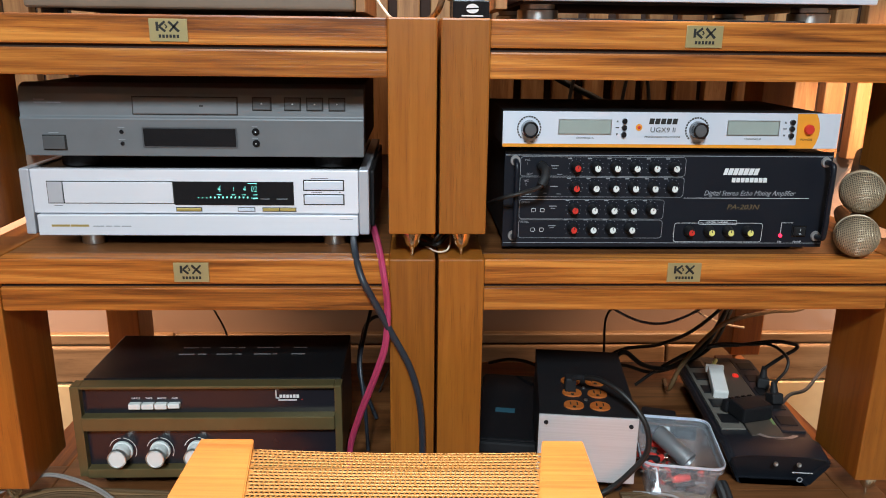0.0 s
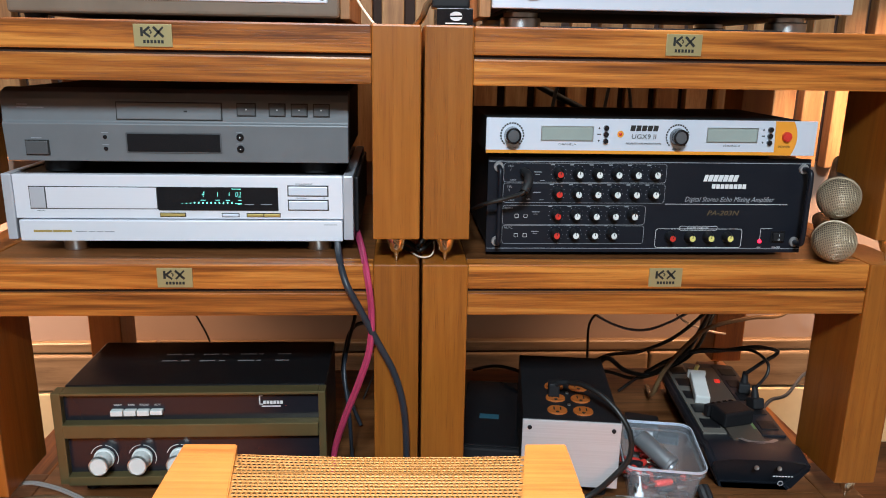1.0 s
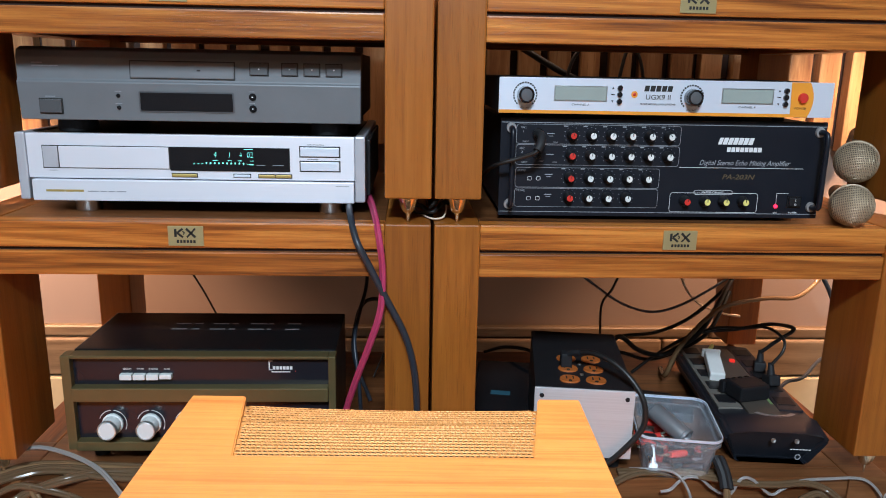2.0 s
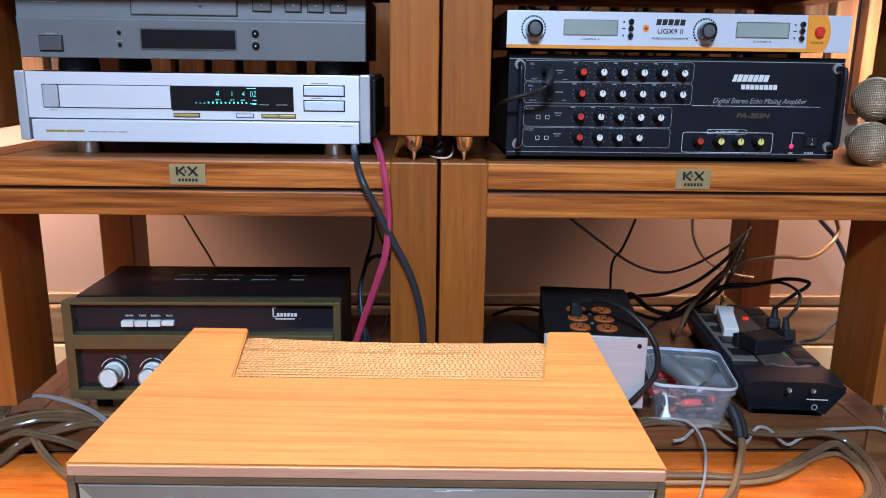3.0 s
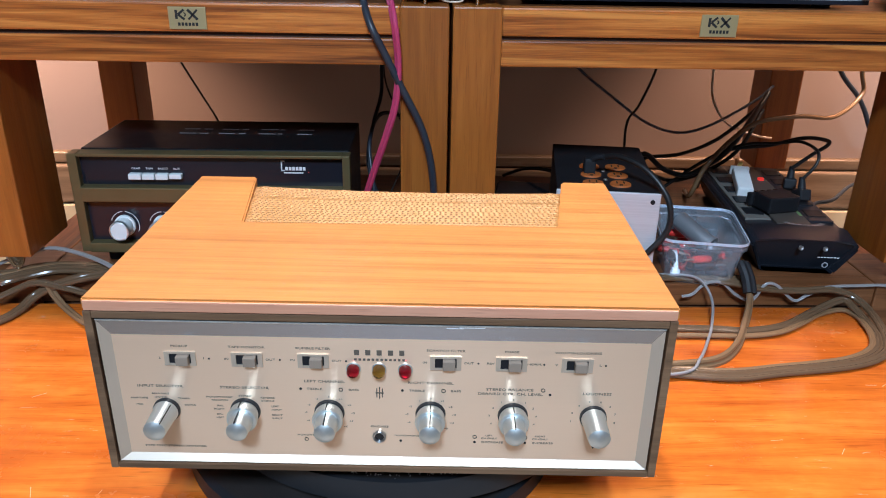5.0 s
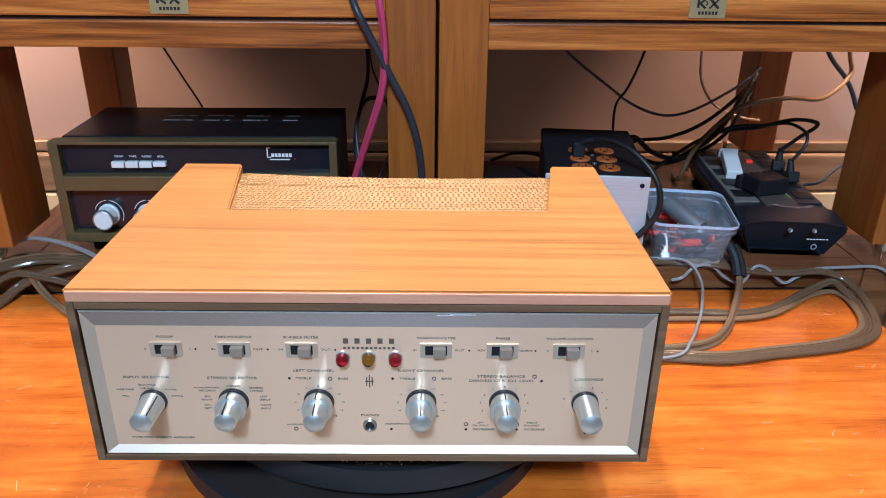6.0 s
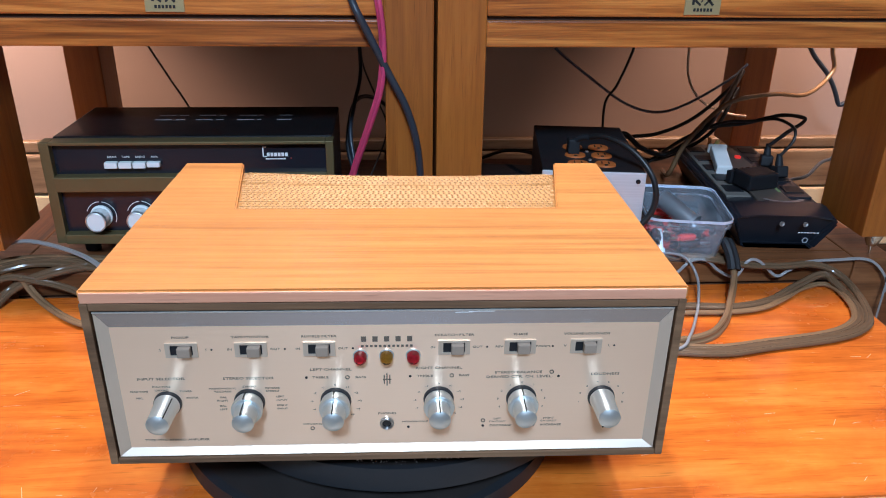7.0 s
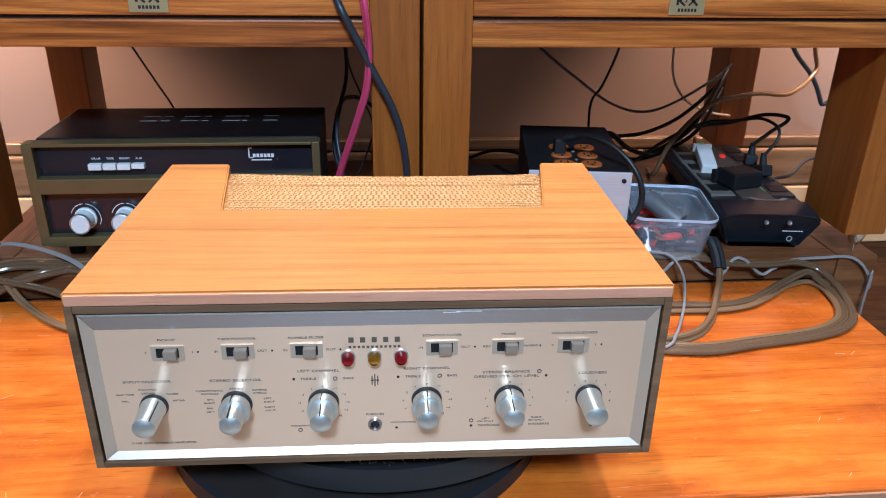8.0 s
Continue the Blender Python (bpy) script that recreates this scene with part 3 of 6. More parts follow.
    for a in range(4):
        b = (a + 1) % 4
        bm.faces.new((k[b], k[a], o[a], o[b])[::-1])
    bm.faces.new(i)
    bmesh.ops.recalc_face_normals(bm, faces=bm.faces)
    panel = part("front_panel", bm, champagne, t, "champagne aluminium front panel with bevelled rim")
    oc = ((-P, 0.001, z0), (P, 0.001, z0), (P, 0.001, z0 + Q - 0.0015), (-P, 0.001, z0 + Q - 0.0015))
    ic = ((fx0, 0.0048, fz0), (fx1, 0.0048, fz0), (fx1, 0.0048, fz1), (fx0, 0.0048, fz1))
    for a in range(4):
        b = (a + 1) % 4
        rm = bmesh.new()
        front = [Vector(p) for p in (oc[a], oc[b], ic[b], ic[a])]
        vf = [rm.verts.new(p) for p in front]
        vb = [rm.verts.new(p + Vector((0, 0.0006, 0))) for p in front]
        rm.faces.new(vf)
        rm.faces.new(vb[::-1])
        for q in range(4):
            rm.faces.new((vf[q], vb[q], vb[(q + 1) % 4], vf[(q + 1) % 4]))
        bmesh.ops.recalc_face_normals(rm, faces=rm.faces)
        # Only the top bevel is darker: a dark reflection put into its colour.
        part("panel_bevel", rm, polished if a == 2 else rim_satin, panel, "bevelled rim of the panel, its top coloured for a dark reflection")
    # Thin bright strip along the rim's top edge.
    part("rim_edge", box(-P, P, -0.0004, 0.0012, z0 + Q - 0.0014, z0 + Q - 0.0003, 0.0003), turned, panel, "bright thin strip along the top edge of the rim")
    Y = 0.0048
    z0 -= 0.0064

    def F(px_):
        """Across the panel, from the nominal drawing."""
        return px_ * 1.012 - 0.002

    def G(pz):
        """Up the panel, from the nominal drawing."""
        return z0 + 0.0635 + (pz - 0.0635) * 0.94
    L = lambda words, px_, pz, s, width=1.2: lettering(words, (F(px_), Y - 0.0002, G(pz)), s * 0.66, brown_ink, panel, width=width * 1.16)
    # slide switches
    for sx, title, l, r in ((-0.141, "PICKUP", "2", "1"), (-0.0936, "TAPE MONITOR", "IN", "OUT"), (-0.0466, "RUMBLE FILTER", "IN", "OUT"),
                            (0.0474, "SCRATCH FILTER", "IN", "OUT"), (0.0940, "PHASE", "REV", "NORM."), (0.1408, "VOLUME-LOUDNESS", "V", "L")):
        zc, ux, sx = G(0.0972), sx, F(sx)
        bm = bmesh.new()
        for r4 in ((-0.0112, 0.0112, 0.0040, 0.0056), (-0.0112, 0.0112, -0.0056, -0.0040), (-0.0112, -0.0078, -0.0040, 0.0040), (0.0078, 0.0112, -0.0040, 0.0040)):
            box(sx + r4[0], sx + r4[1], Y - 0.0012, Y + 0.0005, zc + r4[2], zc + r4[3], bm=bm)
        sw = part("slide_switch", bm, rim_satin, panel, "satin metal slide-switch surround")
        part("slot", box(sx - 0.0079, sx + 0.0079, Y - 0.0003, Y + 0.0002, zc - 0.0041, zc + 0.0041), black_matt, sw)
        part("slider", box(sx - 0.0022, sx + 0.0068, Y - 0.0055, Y, zc - 0.0036, zc + 0.0036, 0.0007), taupe_key, sw, "taupe slider")
        L(title, ux, 0.1078, 0.0038, width=1.25)
        L(l, ux - 0.0148, 0.0972, 0.0036, width=1.2)
        L(r, ux + 0.0165, 0.0972, 0.0036, width=1.2)
        part("dot", lathe([(0.0, 0), (0.0007, 0), (0.0007, 0.0004), (0, 0.0004)], knob_at(sx + (0.0205 if len(r) < 2 else 0.0235), Y, zc), 10), black_ink, panel)
    # pilot lamps
    for lx, mt, nm in ((-0.0183, red_lens, "ruby red pilot lamp lens"), (0.0, amber_lens, "amber pilot lamp lens"), (0.0187, red_lens, "ruby red pilot lamp lens")):
        m = knob_at(F(lx), Y, G(0.0905))
        lamp = part("pilot_lamp", lathe([(0, 0), (0.0046, 0), (0.0046, 0.004), (0.0043, 0.0065), (0.0030, 0.0082), (0, 0.0088)], m, 24), mt, panel, nm, True)
        part("bezel", lathe([(0.0047, -0.0002), (0.0053, -0.0002), (0.0053, 0.0012), (0.0047, 0.0014)], m, 24), turned, lamp, "", True)
        part("reflector", lathe([(0, -0.0004), (0.0040, -0.0004), (0.0040, 0.0012), (0, 0.0008)], m, 16), champagne, lamp, "", True)
    # knobs
    for kx, double, turn in ((-0.1560, False, 35), (-0.0985, True, -8), (-0.0370, True, -3), (0.0370, True, 0), (0.0972, True, -2), (0.1560, False, -150)):
        m = knob_at(F(kx), Y, G(0.0500))
        n = Matrix.Rotation(radians(-turn), 4, "Z")
        # Dark ring added for the shade and reflection at the knob's foot.
        part("knob_base", lathe([(0, 0), (0.0112 if double else 0.0100, 0), (0.0108 if double else 0.0097, 0.0028), (0, 0.0030)], m, 40), disc_rim, panel, "dark ring added for shade and reflection behind the knob", True)
        if double:
            k = part("knob", lathe([(0, 0.003), (0.0100, 0.003), (0.0104, 0.004), (0.0113, 0.0105), (0.0107, 0.0125), (0, 0.0125)], m, 48), turned, panel, "turned aluminium outer knob", True)
            kk = part("inner_knob", lathe([(0, 0.0125), (0.0084, 0.0125), (0.0076, 0.0258), (0, 0.0304)], m, 48), turned, k, "turned aluminium inner knob", True)
            part("pointer_line", box(-0.0004, 0.0004, 0.0060, 0.0113, 0.002, 0.0122, bm=None), black_ink, k).data.transform(m @ n)
            part("pointer_line", box(-0.0004, 0.0004, 0.0055, 0.0086, 0.013, 0.0262), black_ink, kk).data.transform(m @ n)
        else:
            k = part("knob", lathe([(0, 0.003), (0.0092, 0.003), (0.0092, 0.004), (0.0086, 0.005), (0.0079, 0.0266), (0, 0.0312)], m, 48), turned, panel, "turned aluminium knob", True)
            part("pointer_line", box(-0.0004, 0.0004, 0.0060, 0.0088, 0.004, 0.0268), black_ink, k).data.transform(m @ n)
    for s, lx, lz in (("INPUT SELECTOR", -0.1585, 0.0718), ("STEREO SELECTOR", -0.0977, 0.0715), ("LEFT CHANNEL", -0.0395, 0.0785), ("RIGHT CHANNEL", 0.0369, 0.0788),
                      ("STEREO BALANCE", 0.0940, 0.0740), ("DERIVED CTR. CH. LEVEL", 0.0945, 0.0700), ("LOUDNESS", 0.1571, 0.0715)):
        L(s, lx, lz, 0.0043, width=1.3)
    for s, lx, lz in (("TREBLE", -0.0470, 0.0715), ("BASS", -0.0187, 0.0713), ("TREBLE", 0.0270, 0.0716), ("BASS", 0.0551, 0.0718), ("PHONES", -0.0004, 0.0373),
                      ("TYPE 299C STEREO AMPLIFIER", -0.1535, 0.0150), ("DECREASE", 0.0831, 0.0240), ("INCREASE", 0.1205, 0.0240)):
        L(s, lx, lz, 0.0037, width=1.25)
    for s, lx, lz in (("NAB TAPE", -0.1749, 0.0605), ("RIAA MAG", -0.1590, 0.0648), ("ORTHO", -0.1590, 0.0615), ("TUNER", -0.1425, 0.0605), ("MIC.", -0.1752, 0.0545), ("EXTRA", -0.1385, 0.0545),
                      ("STEREO", -0.0977, 0.0640), ("MONOPHONIC", -0.1165, 0.0625), ("RECORDS", -0.1165, 0.0597), ("REVERSE", -0.0815, 0.0625), ("STEREO", -0.0815, 0.0597), ("BAL", -0.1165, 0.0545), ("RIGHT", -0.1175, 0.0513),
                      ("LEFT", -0.0765, 0.0545), ("INPUT", -0.0755, 0.0513), ("BAL", -0.1175, 0.0465), ("LEFT", -0.1175, 0.0433), ("RIGHT", -0.0755, 0.0465), ("INPUT", -0.0755, 0.0433),
                      ("LEFT", 0.0806, 0.0305), ("CH ONLY", 0.0806, 0.0278), ("RIGHT", 0.1186, 0.0305), ("CH ONLY", 0.1186, 0.0278), ("MONOPHONIC", -0.0520, 0.0280), ("MONOPHONIC", 0.0200, 0.0290)):
        L(s, lx, lz, 0.0030, width=1.2)
    for kx in (-0.0370, 0.0370, 0.0972):
        for a, s in ((-30, "-1"), (-58, "-2"), (-86, "-3"), (-114, "-4"), (0, "0"), (30, "+1"), (58, "+2"), (86, "+3"), (114, "+4"), (138, "+5")):
            s = s if kx < 0.09 else s[-1]
            L(s, kx + 0.0172 * math.sin(radians(a)), 0.0485 + 0.0160 * math.cos(radians(a)), 0.0030)
    for i in range(9):
        a = radians(-100 + 29 * i)
        L(str(i + 1), 0.1560 + 0.0165 * math.sin(a), 0.0485 + 0.016 * math.cos(a), 0.0030)
    # open rings and dots of the legend, phone socket, emblem and maker's name as plain shapes
    for rx, rz in ((-0.0280, 0.0713), (0.0462, 0.0718), (0.1180, 0.0740), (-0.0550, 0.0240), (0.0700, 0.0290), (0.1075, 0.0290)):
        part("ring_mark", lathe([(0.0011, 0), (0.0016, 0), (0.0016, 0.0003), (0.0011, 0.0003)], knob_at(F(rx), Y, G(rz)), 18), black_ink, panel)
    for rx, rz in ((-0.0570, 0.0715), (0.0165, 0.0716), (0.1232, 0.0700), (0.0150, 0.0240), (0.0700, 0.0240), (0.1075, 0.0240)):
        part("dot", lathe([(0, 0), (0.0010, 0), (0.0010, 0.0003), (0, 0.0003)], knob_at(F(rx), Y, G(rz)), 12), black_ink, panel)
    sock = part("phone_socket", lathe([(0.0034, -0.003), (0.0052, -0.0005), (0.0052, 0.0016), (0.0046, 0.0022), (0.0034, 0.0016), (0.0034, -0.003)], knob_at(F(-0.0007), Y, G(0.0282)), 24), steel, panel, "chromed phone socket", True)
    part("socket_hole", lathe([(0, 0.0002), (0.0036, 0.0002), (0.0036, 0.0006), (0, 0.0006)], knob_at(F(-0.0007), Y, G(0.0282)), 20), black_gloss, sock)
    bars([(F(-0.0176 + 0.0080 * i), F(-0.0140 + 0.0080 * i), G(0.1028), G(0.1072)) for i in range(5)], Y, brown_ink, panel, "maker_mark")
    bars([(F(-0.0176 + 0.0031 * i), F(-0.0158 + 0.0031 * i), G(0.0980), G(0.0998)) for i in range(12)], Y, brown_ink, panel, "maker_mark")
    bars([(F(c) - 0.0004, F(c) + 0.0004, G(0.0690 - h), G(0.0690 + h)) for c, h in ((-0.002, 0.0040), (0, 0.0055), (0.002, 0.0040))] + [(F(-0.0030), F(0.0030), G(0.0686), G(0.0694))], Y, brown_ink, panel, "emblem")
    # scratches on the bright rim
    bars([(0.055, 0.073, z0 + 0.1262, z0 + 0.1265), (0.046, 0.058, z0 + 0.1256, z0 + 0.1258)], 0.0006, white_plastic, panel, "scratch")
    for fx in (-0.15, 0.15):
        for fy in (0.085, 0.24):
            part("foot", lathe([(0, -0.0239), (0.008, -0.0239), (0.009, -0.002), (0, 0.0)], Matrix.Translation((fx * 0.75, fy, 0)), 20), rubber, t, "", True)


vintage_amplifier()

# ---- players on the middle shelf ----


def recessed_key(name, x0, x1, z0, z1, y, material, parent, proud=0.003, gap=0.0012, label=""):
    """A push key standing in a dark slot."""
    s = part("key_slot", box(x0 - gap, x1 + gap, y - 0.0005, y + 0.001, z0 - gap, z1 + gap), black_ink, parent)
    k = part(name, box(x0, x1, y - proud, y, z0, z1, 0.0008), material, s, label)
    return k


def grey_player():
    x0, x1, z0, z1 = -0.4580, -0.0330, 0.4420, 0.5310
    t = thing("disc_player", Matrix.Translation((0.0025, 0, 0.0004)), "dark grey compact disc player stacked on a silver player", "player")
    bm = bmesh.new()
    prof = [(0.5000, z0), (0.4990, 0.4885), (0.5020, 0.4915), (0.5045, 0.5180), (0.5085, 0.5265), (0.5180, 0.5305), (0.5300, z1), (0.5300, z0)]
    a = [bm.verts.new((x0 + 0.003 * (1 - (z - z0) / 0.09), y, z)) for y, z in prof]
    b = [bm.verts.new((x1 - 0.001 * (1 - (z - z0) / 0.09), y, z)) for y, z in prof]
    n = len(prof)
    for i in range(n):
        bm.faces.new((a[i], a[(i + 1) % n], b[(i + 1) % n], b[i]))
    bm.faces.new(a)
    bm.faces.new(b)
    bmesh.ops.recalc_face_normals(bm, faces=bm.faces)
    bmesh.ops.bevel(bm, geom=list(bm.edges), offset=0.0008, segments=1, affect="EDGES")
    fascia = part("fascia", bm, grey_panel, t, "dark grey moulded fascia with a crease")
    part("cover", box(x0 + 0.004, x1 - 0.004, 0.5302, 0.80, z0 + 0.004, z1 - 0.001, 0.0015), black_matt, t, "black metal cover")
    # upper, leaning half of the fascia
    def up(z):
        return 0.5020 + 0.0025 * (z - 0.4915) / 0.0265
    ang = math.atan2(0.0025, 0.0265)
    for kx, w in ((-0.1600, 0.024), (-0.1220, 0.021), (-0.0945, 0.021), (-0.0670, 0.021)):
        m = Matrix.Translation((kx, up(0.5075), 0.5075)) @ Matrix.Rotation(-ang, 4, "X")
        s = part("key_slot", box(-w / 2, w / 2, -0.0006, 0.0008, -0.0083, 0.0083), black_ink, fascia)
        s.data.transform(m)
        k = part("key", box(-w / 2 + 0.0012, w / 2 - 0.0012, -0.0026, 0.0005, -0.0072, 0.0072, 0.0008), grey_key, s)
        k.data.transform(m)
        q = part("key_mark", box(-0.0009, 0.0009, -0.0029, -0.0025, -0.0006, 0.0008), white_ink, k)
        q.data.transform(m)
    m = Matrix.Translation((-0.2545, up(0.5045), 0.5045)) @ Matrix.Rotation(-ang, 4, "X")
    s = part("tray_gap", box(-0.0648, 0.0648, -0.0006, 0.0008, -0.0112, 0.0112, 0.0), black_ink, fascia)
    s.data.transform(m)
    k = part("disc_tray", box(-0.0636, 0.0636, -0.0022, 0.0005, -0.0102, 0.0102, 0.0012), grey_panel, s, "closed disc tray")
    k.data.transform(m)
    q = part("tray_mark", box(0.018, 0.0225, -0.0025, -0.0021, -0.0010, 0.0010), black_ink, k)
    q.data.transform(m)
    outline(-0.3090, -0.1915, 0.4530, 0.4785, 0.4990, 0.0016, grey_key, fascia, "display_frame", 0.002)
    part("display_window", box(-0.3070, -0.1935, 0.4980, 0.4996, 0.4548, 0.4768, 0.0004), black_gloss, fascia, "dark blank display window")
    recessed_key("power_key", -0.4300, -0.4035, 0.4505, 0.4670, 0.4992, grey_key, fascia)
    bars([(-0.423, -0.411, 0.4700, 0.4710), (-0.338, -0.330, 0.4775, 0.4783), (-0.338, -0.330, 0.4625, 0.4633), (-0.173, -0.166, 0.4795, 0.4803), (-0.173, -0.166, 0.4650, 0.4658)], 0.4990, dim_ink, fascia)
    for dx, dz in ((-0.334, 0.4725), (-0.334, 0.4580)):
        part("indicator", lathe([(0, 0), (0.0026, 0), (0.0024, 0.0012), (0, 0.0016)], knob_at(dx, 0.4993, dz), 16), black_gloss, fascia, "", True)
    for dx, dz in ((-0.1685, 0.4735), (-0.1685, 0.4590)):
        r = part("round_key", lathe([(0, 0), (0.0046, 0), (0.0046, 0.0012), (0.0035, 0.0014), (0.0032, 0.0026), (0, 0.0030)], knob_at(dx, 0.4993, dz), 24), black_gloss, fascia, "", True)
        part("key_dot", lathe([(0, 0.0029), (0.0009, 0.0029), (0, 0.0033)], knob_at(dx, 0.4993, dz), 10), white_ink, r)
    bars([(-0.438, -0.425, 0.5105, 0.5118), (-0.438, -0.406, 0.5070, 0.5080)], 0.5032, dim_ink, fascia)
    for fx in (-0.405, -0.078):
        for fy in (0.545, 0.74):
            part("foot", lathe([(0, 0.4258), (0.024, 0.4258), (0.025, 0.43), (0.023, 0.4460), (0, 0.4460)], Matrix.Translation((fx, fy, 0)), 28), rubber, t, "", True)


grey_player()


def silver_player():
    x0, x1, z0, z1 = -0.4510, -0.0395, 0.3405, 0.4255
    Y = 0.5
    t = thing("disc_player", Matrix.Translation((0, 0, 0)), "silver compact disc player with lit cyan display", "player")
    part("upper_fascia", box(x0, x1, Y, Y + 0.012, 0.3690, z1, 0.0012), silver_panel, t, "brushed silver upper fascia")
    part("lower_fascia", box(x0 + 0.004, x1 - 0.0005, Y - 0.004, Y + 0.012, z0, 0.3675, 0.0012), silver_panel, t, "brushed silver lower fascia strip")
    part("cover", box(x0 + 0.002, x1 - 0.002, Y + 0.0122, 0.82, z0 + 0.003, z1 - 0.0012, 0.001), black_matt, t, "black metal cover")
    part("side_cheek", box(x0 - 0.0125, x0 - 0.0004, Y - 0.002, 0.81, z0 + 0.001, z1 + 0.001, 0.002), silver_cheek, t, "grey side cheek")
    c = part("side_cheek", box(x1 + 0.0004, x1 + 0.0135, Y - 0.002, 0.81, z0 + 0.001, z1 + 0.001, 0.002), silver_cheek, t, "grey side cheek")
    # Black step added to give the cheek its dark side.
    part("cheek_step", box(x1 + 0.0136, x1 + 0.0190, Y + 0.024, 0.78, z0 + 0.006, z1 - 0.004, 0.003), black_matt, c)
    f = t.children[0]
    part("tray_gap", box(-0.4320, -0.2735, Y - 0.0004, Y + 0.001, 0.3815, 0.4105), black_ink, f)
    part("tray_door", box(-0.4310, -0.4125, Y - 0.0018, Y, 0.3825, 0.4095, 0.0008), silver_cheek, f, "small grey square of the tray")
    part("disc_tray", box(-0.4110, -0.2745, Y - 0.0022, Y, 0.3825, 0.4095, 0.0008), silver_panel, f, "closed silver disc tray")
    d = part("display_window", box(-0.2735, -0.1220, Y - 0.0010, Y + 0.001, 0.3800, 0.4105, 0.0004), black_gloss, f, "black display window with cyan digits")
    yd = Y - 0.0012
    for s, dx, sz in (("4", -0.2165, 0.0115), ("1", -0.1985, 0.0092), ("4", -0.1845, 0.0092), ("02", -0.1725, 0.0106)):
        lettering(s, (dx, yd, 0.4010), sz, cyan_glow, d, "digit", shear=0.12, width=0.78, bold=-0.025)
    bars([(-0.2440 + 0.0052 * i, -0.2424 + 0.0052 * i, 0.3893, 0.3893 + (0.0006 if i < 3 or i > 12 else 0.0020)) for i in range(15)], yd, cyan_glow, d, "track_bar")
    bars([(-0.1800, -0.1685, 0.4080, 0.4086), (-0.2195, -0.2130, 0.3935, 0.3940), (-0.2010, -0.1960, 0.3935, 0.3940), (-0.1880, -0.1830, 0.3935, 0.3940), (-0.1730, -0.1680, 0.3935, 0.3940), (-0.1735, -0.1685, 0.3885, 0.3899)], yd, cyan_glow, d, "legend_bar")
    bars([(-0.1645, -0.1530, 0.3880, 0.3888), (-0.1440, -0.1300, 0.3880, 0.3888)], yd, dim_ink, d)
    for a, b, mt in ((-0.2715, -0.2405, gold_ink), (-0.1935, -0.1730, silver_bright), (-0.1620, -0.1415, gold_ink), (-0.1405, -0.1205, gold_ink)):
        recessed_key("key", a, b, 0.3725, 0.3762, Y, mt, f, 0.0022, 0.0009)
    for a, b in ((0.4005, 0.4120), (0.3820, 0.3935)):
        recessed_key("key", -0.1085, -0.0590, a, b, Y, silver_bright, f, 0.0022, 0.0014)
    bars([(-0.1000, -0.0780, 0.4150, 0.4156), (-0.1000, -0.0860, 0.3966, 0.3971), (-0.0640, -0.0625, 0.3964, 0.3974), (-0.4250, -0.4150, 0.3785, 0.3790)], Y, black_ink, f)
    low = t.children[1]
    bars([(-0.4300, -0.4070, 0.3520, 0.3548), (-0.4060, -0.3830, 0.3520, 0.3548)], Y - 0.004, gold_ink, low, "maker_mark")
    bars([(-0.3780, -0.3640, 0.3522, 0.3534), (-0.3620, -0.3540, 0.3522, 0.3534), (-0.3520, -0.3440, 0.3522, 0.3534), (-0.3420, -0.3300, 0.3522, 0.3534), (-0.0640, -0.0470, 0.3622, 0.3630)], Y - 0.004, dim_ink, low)
    for fx in (-0.3900, -0.0735):
        for fy in (0.525, 0.74):
            part("foot", lathe([(0, 0.3242), (0.0145, 0.3242), (0.0160, 0.3262), (0.0160, 0.3400), (0.015, 0.3412), (0, 0.3412)], Matrix.Translation((fx, fy, 0)), 32), steel, t, "round metal foot", True)


silver_player()


def pot(x, z, y, cap, parent, ang=0.0, s=1.0):
    """A small black skirted control knob with a coloured cap and pointer."""
    m = knob_at(x, y, z) @ Matrix.Rotation(radians(-ang), 4, "Z") @ Matrix.Scale(s, 4)
    k = part("control_knob", lathe([(0, 0), (0.0078, 0), (0.0082, 0.001), (0.0066, 0.0075), (0.0052, 0.012), (0.0046, 0.0135), (0, 0.0135)], m, 22), black_matt, parent, "", True)
    part("knob_cap", lathe([(0, 0.0134), (0.0043, 0.0134), (0.0043, 0.0146), (0, 0.0149)], m, 18), cap, k, "", True)
    q = part("knob_pointer", box(-0.0005, 0.0005, 0.0004, 0.0042, 0.0147, 0.0151), black_ink, k)
    q.data.transform(m)
    return k


